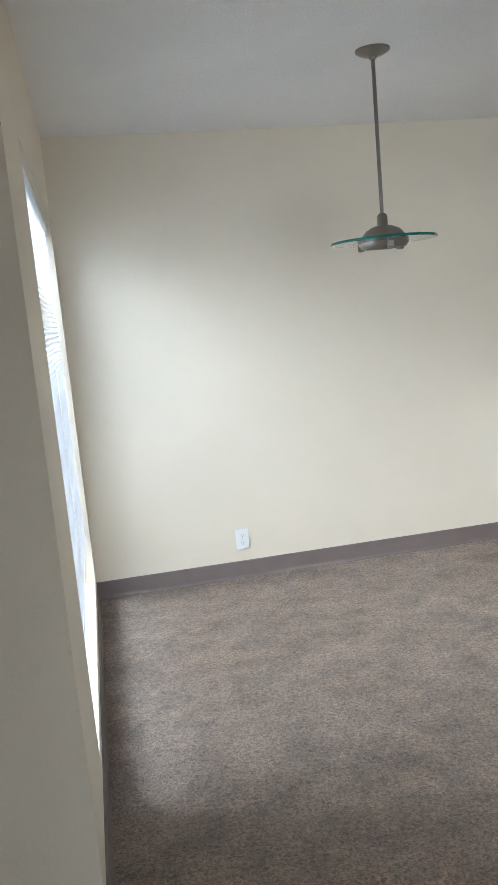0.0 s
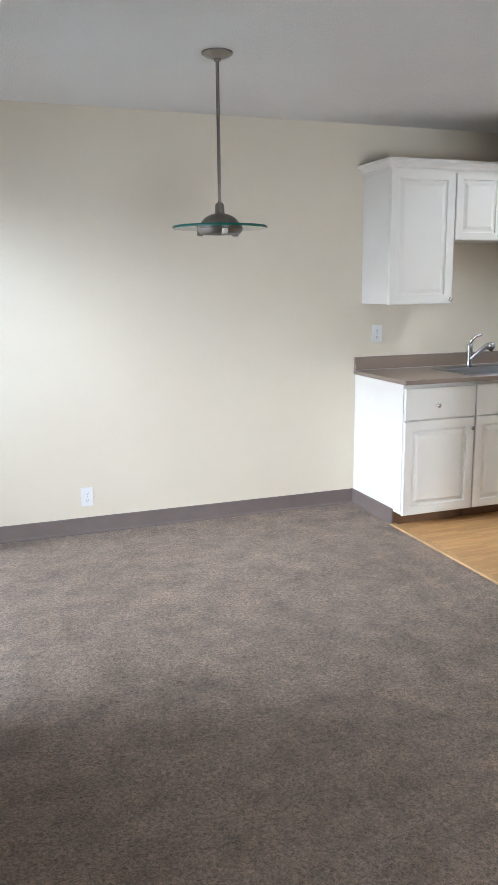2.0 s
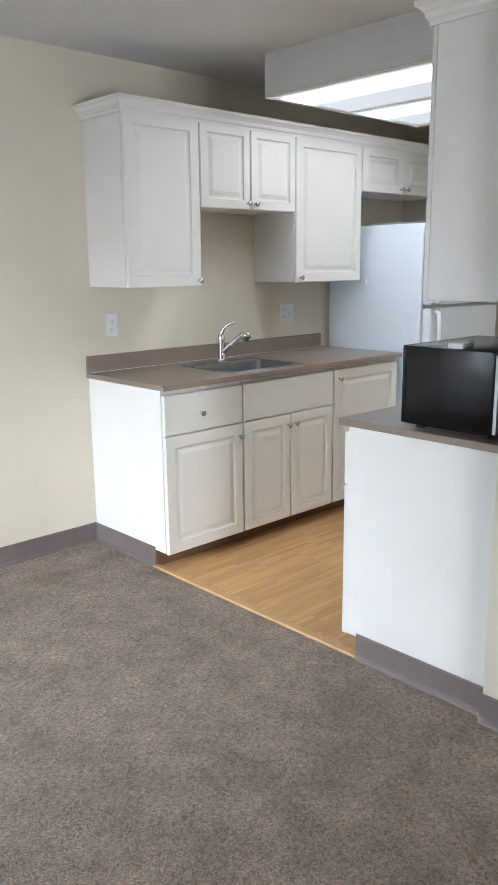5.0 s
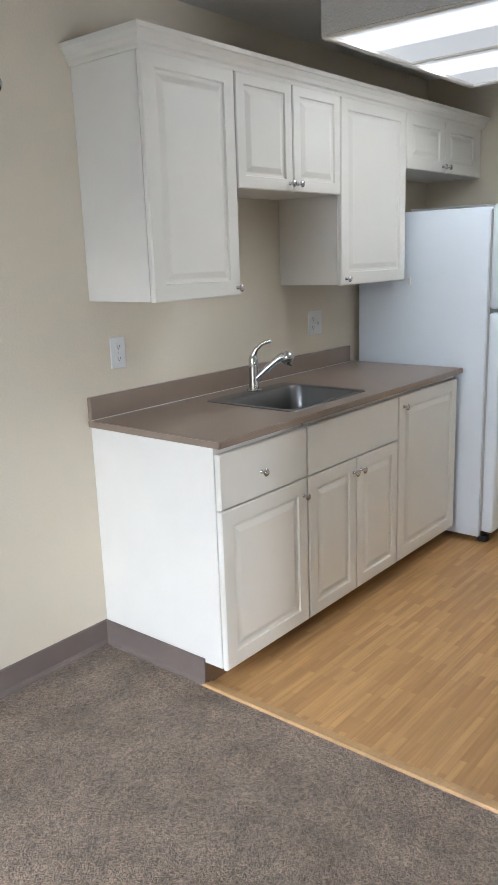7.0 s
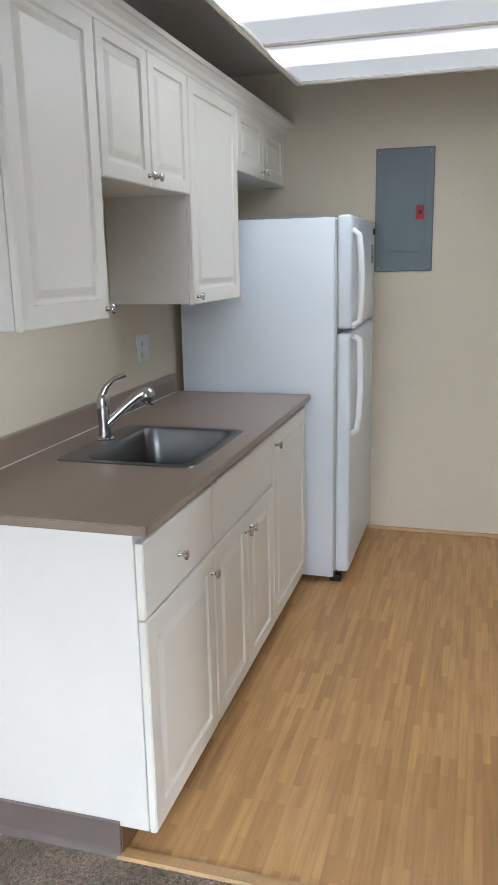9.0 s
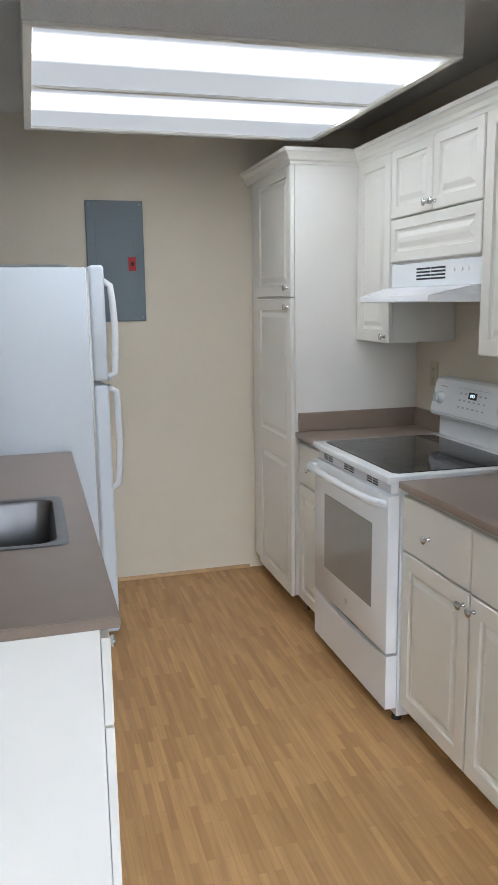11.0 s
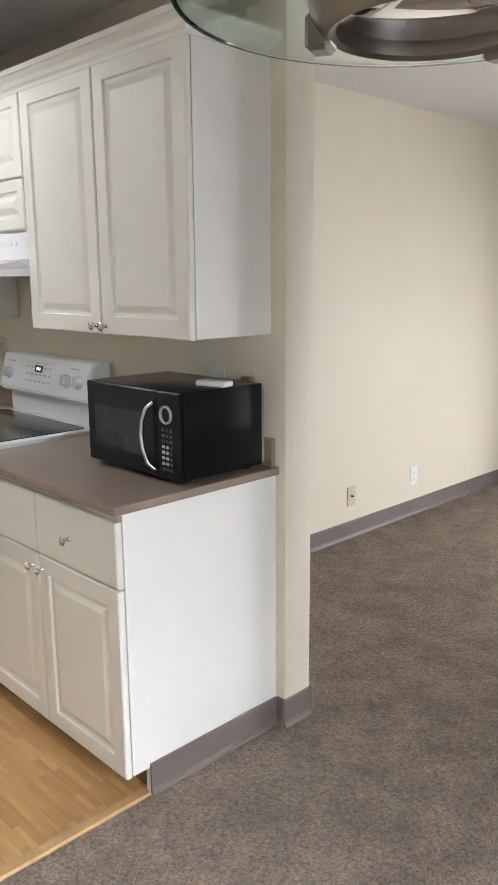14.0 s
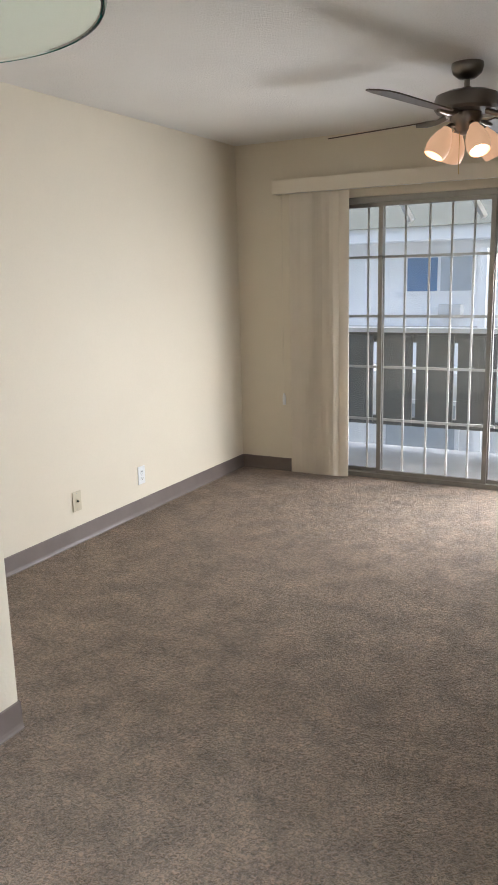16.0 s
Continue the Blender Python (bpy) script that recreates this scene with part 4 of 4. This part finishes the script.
part("glass_edge", lathe(bmesh.new(), [(0.2085, LZ - 0.0045), (0.2105, LZ), (0.2085, LZ + 0.0045)], 72), TEAL, u, "deep green polished glass edge", 40)
part("lower_ring", lathe(bmesh.new(), [(0.100, LZ - 0.006), (0.098, LZ - 0.014), (0.090, LZ - 0.026), (0.084, LZ - 0.030), (0.078, LZ - 0.027), (0.080, LZ - 0.006), (0.100, LZ - 0.006)], 48), NICKEL, u, smooth=40)
part("inner_lens", lathe(bmesh.new(), [(0.079, LZ - 0.012), (0.074, LZ - 0.016), (0.0, LZ - 0.016)], 40), GREENGLASS, u, "green tinted inner glass", 40)
part("reflector", lathe(bmesh.new(), [(0.079, LZ - 0.004), (0.060, LZ + 0.016), (0.030, LZ + 0.034), (0, LZ + 0.036)], 32), NICKEL, u, smooth=40)
part("bulb", lathe(bmesh.new(), [(0, LZ - 0.004), (0.014, LZ), (0.016, LZ + 0.012), (0.010, LZ + 0.03), (0, LZ + 0.031)], 18), WHITEPL, u, "unlit white bulb", 50)
for k in range(3):
    a = radians(-65 + 120 * k)
    part("clip", boxed(-0.014, 0.014, 0.082, 0.104, LZ - 0.036, LZ - 0.0062, bev=0.004), NICKEL, u, m=pose(0, 0, 0, 0, 0, math.degrees(a)))

# ---------------------------------------------------------------- ceiling fan
FX, FY = 1.520, -0.415
u = thing("ceiling_fan", "dark pewter ceiling fan with walnut blades and lit frosted shades", "ceiling fan", pose(FX, FY, 0))
part("canopy", lathe(bmesh.new(), [(0, CZ - 0.001), (0.072, CZ - 0.001), (0.074, CZ - 0.015), (0.066, CZ - 0.045), (0.040, CZ - 0.066), (0.016, CZ - 0.072), (0, CZ - 0.072)], 36), BRONZE, u, smooth=40)
part("rod", lathe(bmesh.new(), [(0.013, 2.295), (0.013, CZ - 0.06)], 16), BRONZE, u, smooth=60)
part("motor_housing", lathe(bmesh.new(), [(0, 2.315), (0.022, 2.315), (0.03, 2.300), (0.105, 2.294), (0.140, 2.280), (0.146, 2.262), (0.146, 2.222), (0.135, 2.208), (0.080, 2.204), (0, 2.204)], 48), BRONZE, u, smooth=35)
part("switch_housing", lathe(bmesh.new(), [(0, 2.203), (0.072, 2.203), (0.074, 2.180), (0.060, 2.150), (0.045, 2.120), (0.02, 2.108), (0, 2.108)], 36), BRONZE, u, smooth=40)
for k in range(4):
    m = pose(0, 0, 2.188, 0, 0, -14 + 90 * k)
    bm = bmesh.new()
    outline = [(0.20, -0.050), (0.30, -0.058), (0.55, -0.066), (0.70, -0.068), (0.755, -0.055), (0.775, -0.025), (0.775, 0.025), (0.755, 0.055), (0.70, 0.068), (0.55, 0.066), (0.30, 0.058), (0.20, 0.050)]
    tilt = -math.tan(radians(11))
    loft(bm, [[(x, y, y * tilt) for x, y in outline], [(x, y, y * tilt + 0.006) for x, y in outline]], True, True)
    b = part("blade", bm, BLADE, u, "dark walnut blade", m=m)
    part("blade_iron", tube(bmesh.new(), [(0.10, 0.0, 0.012), (0.15, 0.0, -0.006), (0.20, 0.0, -0.006), (0.26, 0.0, -0.006)], [0.014, 0.012, 0.016, 0.010], 10), BRONZE, b, "cast metal blade bracket", 60)
for k in range(4):
    a = math.radians(38 + 90 * k)
    out = Vector((math.cos(a), math.sin(a), 0))
    arm = part("lamp_arm", tube(bmesh.new(), [out * 0.04 + Vector((0, 0, 2.150)), out * 0.075 + Vector((0, 0, 2.150)), out * 0.092 + Vector((0, 0, 2.128))], [0.010, 0.010, 0.020], 12), BRONZE, u, smooth=60)
    axis = (out * 0.55 + Vector((0, 0, -1))).normalized()
    rot = axis.to_track_quat("Z", "Y").to_matrix().to_4x4()
    m = Matrix.Translation(out * 0.088 + Vector((0, 0, 2.135))) @ rot
    prof = [(0.022, 0.0), (0.026, 0.012), (0.040, 0.035), (0.052, 0.070), (0.056, 0.100), (0.052, 0.128), (0.048, 0.140), (0.045, 0.139), (0.050, 0.100), (0.046, 0.070), (0.034, 0.036), (0.020, 0.012)]
    part("shade", lathe(bmesh.new(), prof, 28, m), SHADE, u, "lit frosted glass tulip shade", 60)
    part("bulb", lathe(bmesh.new(), [(0, 0.02), (0.014, 0.025), (0.024, 0.06), (0.026, 0.085), (0.016, 0.108), (0, 0.114)], 18, m), BULB, u, "lit warm bulb", 60)
part("pull_chain", tube(bmesh.new(), [(0.02, 0.03, 2.115), (0.02, 0.03, 1.93)], 0.0015, 6), BRASS, u)

# ---------------------------------------------------------------- dining window and blind
u = tagged(thing("window_1", "aluminium sliding window with clear panes beside the dining area", "window", pose(-0.215, WY0, WZ0)), kind="structure")
WW, WH = WY1 - WY0, WZ1 - WZ0
bm = bmesh.new()
for q in ((0, WW, 0, 0.035), (0, WW, WH - 0.035, WH), (0, 0.035, 0.035, WH - 0.035), (WW - 0.035, WW, 0.035, WH - 0.035), (WW / 2 - 0.02, WW / 2 + 0.02, 0.035, WH - 0.035)):
    box(bm, -0.02, 0.02, q[0], q[1], q[2], q[3])
part("window_frame", bm, ALU, u)
for q in ((0.036, WW / 2 - 0.021), (WW / 2 + 0.021, WW - 0.036)):
    p = part("pane", boxed(-0.002, 0.002, q[0], q[1], 0.036, WH - 0.036), PANE, u)
    p.visible_shadow = False
part("window_sill", boxed(0.025, 0.114, 0.001, WW - 0.001, 0.0005, 0.012, bev=0.002), PAINT, u)

u = thing("venetian_blind", "white aluminium mini blind hanging in the dining window", "blind", pose(-0.135, WY0 + 0.012, 0))
BW = WW - 0.024
part("headrail", boxed(-0.016, 0.016, 0, BW, WZ1 - 0.032, WZ1 - 0.001), SLAT, u)
bm = bmesh.new()
loft(bm, [[(-0.0125, 0.0, -0.0015), (0.0, 0.0, 0.0012), (0.0125, 0.0, -0.0015), (0.0, 0.0, 0.0008)], [(-0.0125, BW, -0.0015), (0.0, BW, 0.0012), (0.0125, BW, -0.0015), (0.0, BW, 0.0008)]], True, True)
slat_mesh = finish(bm)
slat_mesh.materials.append(SLAT)
z, k = WZ1 - 0.05, 0
while z > 0.40:
    again("slat", slat_mesh, u, pose(0, 0, z, 0, SLAT_TILT + 6 * math.sin(k * 0.9), 0))
    z -= 0.0215
    k += 1
part("bottom_rail", boxed(-0.013, 0.013, 0, BW, 0.375, 0.392, bev=0.002), SLAT, u)
for cy in (0.12, BW / 2, BW - 0.12):
    part("ladder_cord", tube(bmesh.new(), [(0.014, cy, WZ1 - 0.03), (0.014, cy, 0.39)], 0.0008, 5), SLAT, u)
part("tilt_wand", tube(bmesh.new(), [(0.022, 0.08, WZ1 - 0.03), (0.026, 0.08, 1.25)], 0.004, 6), WHITEPL, u)

# ---------------------------------------------------------------- balcony door, vanes
u = tagged(thing("door_1", "aluminium sliding balcony door with clear panes and a barred screen", "sliding door", pose(0, SY - 0.09, 0)), kind="structure")
bm = bmesh.new()
box(bm, DX0, DX1, -0.045, 0.045, 0.0, 0.035)
box(bm, DX0, DX1, -0.045, 0.045, DZ1 - 0.04, DZ1)
box(bm, DX0, DX0 + 0.04, -0.045, 0.045, 0.035, DZ1 - 0.04)
box(bm, DX1 - 0.04, DX1, -0.045, 0.045, 0.035, DZ1 - 0.04)
part("door_frame", bm, ALU, u)
for x0, x1, y in ((0.66, 1.66, 0.0), (1.64, 2.43, 0.02), (2.40, 3.02, -0.02)):
    bm = bmesh.new()
    for q in ((x0, x1, 0.036, 0.062), (x0, x1, DZ1 - 0.066, DZ1 - 0.041), (x0, x0 + 0.03, 0.062, DZ1 - 0.066), (x1 - 0.03, x1, 0.062, DZ1 - 0.066)):
        box(bm, q[0], q[1], y - 0.012, y + 0.012, q[2], q[3])
    s = part("sash", bm, ALU, u)
    p = part("pane", boxed(x0 + 0.031, x1 - 0.031, y - 0.002, y + 0.002, 0.063, DZ1 - 0.067), PANE, s)
    p.visible_shadow = False
BAR = material("pale_painted_bar", (0.62, 0.62, 0.60), 0.5, vary=0.05)
for x in (0.80, 0.95, 1.10, 1.25, 1.40, 1.53, 1.786, 1.935, 2.087, 2.256, 2.525, 2.68, 2.83):
    part("upright_bar", boxed(x - 0.007, x + 0.007, -0.043, -0.034, 0.037, DZ1 - 0.042), BAR, u)
for z in (0.43, 0.817, 1.181, 1.594):
    part("cross_bar", boxed(0.662, 3.018, -0.0335, -0.0245, z - 0.009, z + 0.009), BAR, u)

u = thing("vertical_blind", "ivory vertical blind drawn to one side of the balcony door", "blind", pose(0, -1.735, 0))
bm = bmesh.new()
box(bm, 0.50, 3.165, 0.045, 0.052, 2.046, 2.142, bev=0.001)
box(bm, 3.158, 3.165, -0.062, 0.0445, 2.046, 2.142)
box(bm, 0.50, 0.507, -0.062, 0.0445, 2.046, 2.142)
box(bm, 0.5075, 3.1575, -0.062, 0.0445, 2.136, 2.142)
part("valance", bm, VANE, u)
part("headrail", boxed(0.52, 3.14, -0.02, 0.02, 2.050, 2.085), WHITEPL, u)
bm = bmesh.new()
arc = [(-0.044 + 0.088 * k / 6, 0.007 * math.sin(math.pi * k / 6)) for k in range(7)]
rows = []
for z in (0.022, 2.046):
    rows.append([(x, y, z) for x, y in arc] + [(x, y - 0.001, z) for x, y in reversed(arc)])
loft(bm, rows, True, True)
vane = finish(bm, 50)
vane.materials.append(VANE)
rnd = random.Random(4)
for k in range(14):
    again("vane", vane, u, pose(3.005 - k * 0.0275, 0.0, 0.0, 0, 0, 42 + rnd.uniform(-12, 12) + (-26 if k == 13 else 0)))
part("cord", tube(bmesh.new(), [(3.105, 0.02, 2.06), (3.105, 0.02, 0.62)], 0.0018, 6), VANE, u)
part("cord_weight", lathe(bmesh.new(), [(0, 0.53), (0.012, 0.535), (0.012, 0.60), (0.005, 0.62), (0, 0.62)], 14), WHITEPL, u, m=pose(3.105, 0.02, 0.0), smooth=50)

# ---------------------------------------------------------------- outside
structure("balcony_floor", boxed(-2.2, 5.3, -3.42, -1.951, -0.30, -0.10), DECK, "pale coated balcony deck", "balcony")
u = thing("balcony_railing", "grey board balcony railing with a pale cap", "railing", pose(0, -3.30, 0))
part("cap", boxed(-2.2, 5.3, -0.07, 0.07, 0.965, 1.005), SIDING, u, "pale painted cap")
part("upper_rail", boxed(-2.2, 5.3, -0.03, 0.02, 0.875, 0.963), RAIL, u)
part("lower_rail", boxed(-2.2, 5.3, -0.03, 0.02, 0.12, 0.20), RAIL, u)
bm = boxed(-0.165, 0.165, 0.022, 0.044, 0.14, 0.94)
board = finish(bm)
board.materials.append(RAIL)
x = -2.0
while x < 5.2:
    again("board", board, u, pose(x, 0, 0))
    x += 0.365
for x in (-2.1, 0.4, 3.9, 5.2):
    part("post", boxed(x - 0.045, x + 0.045, -0.075, -0.031, -0.10, 0.964), RAIL, u)
structure("balcony_soffit", boxed(-2.2, 5.3, -3.6, -1.951, 2.50, 2.60), RAFTER, "grey-green balcony soffit", "soffit")
u = thing("soffit_beam", "pale painted beam under the balcony soffit", "beam", pose(0, -3.45, 0))
part("beam", boxed(-2.2, 5.3, -0.06, 0.06, 2.30, 2.499), RAFTER, u)
for x in (1.63, 2.25, 2.87):
    t = tagged(part("roof_brace", tube(bmesh.new(), [(x + 0.02, -3.42, 2.34), (x - 0.23, -3.36, 1.92)], 0.03, 4), SIDING), "pale diagonal brace below the soffit", "brace", "soffit braces")
structure("ground", boxed(-120, 120, -150, 120, -3.2, -3.0), GROUND, "distant grass and paving below the balcony", "ground")

u = thing("apartment_building", "white two-storey apartment building across the yard", "building", pose(0, -11.0, -3.0))
part("wall", boxed(-9, 14, -6, 0, 0, 5.05), SIDING, u)
part("fascia", boxed(-9.4, 14.4, 0.0, 0.75, 5.03, 5.27), SIDING, u, "white roof fascia")
part("roof", prism(bmesh.new(), [(0.85, 5.26), (-6.8, 5.26), (-3, 7.0)], -9.5, 14.5), ROOFING, u)
part("walkway", boxed(-9, 14, 0.001, 1.1, 2.55, 2.75), SIDING, u)
part("skirt_band", boxed(-9, 14, 0.001, 0.05, 3.35, 3.50), DECK, u)
wx = -7.9
while wx < 13:
    w = part("window", boxed(wx, wx + 1.3, 0.0, 0.06, 4.08, 4.80), SIDING, u)
    part("pane", boxed(wx + 0.68, wx + 1.24, 0.061, 0.075, 4.14, 4.74), SKYPANE, w, "blue reflecting glass")
    part("pane", boxed(wx + 0.06, wx + 0.62, 0.061, 0.075, 4.14, 4.74), PALEPANE, w, "pale curtained glass")
    part("air_conditioner", boxed(wx + 0.20, wx + 0.60, 0.001, 0.25, 3.66, 3.90), DECK, u, "grey wall air conditioner")
    w = part("window", boxed(wx + 0.2, wx + 1.7, 0.0, 0.06, 1.0, 2.1), SIDING, u)
    part("pane", boxed(wx + 0.28, wx + 1.62, 0.061, 0.075, 1.08, 2.02), PALEPANE, w, "blue reflecting glass")
    part("post", boxed(wx + 2.5, wx + 2.62, 0.95, 1.07, 0, 4.85), SIDING, u)
    wx += 2.9
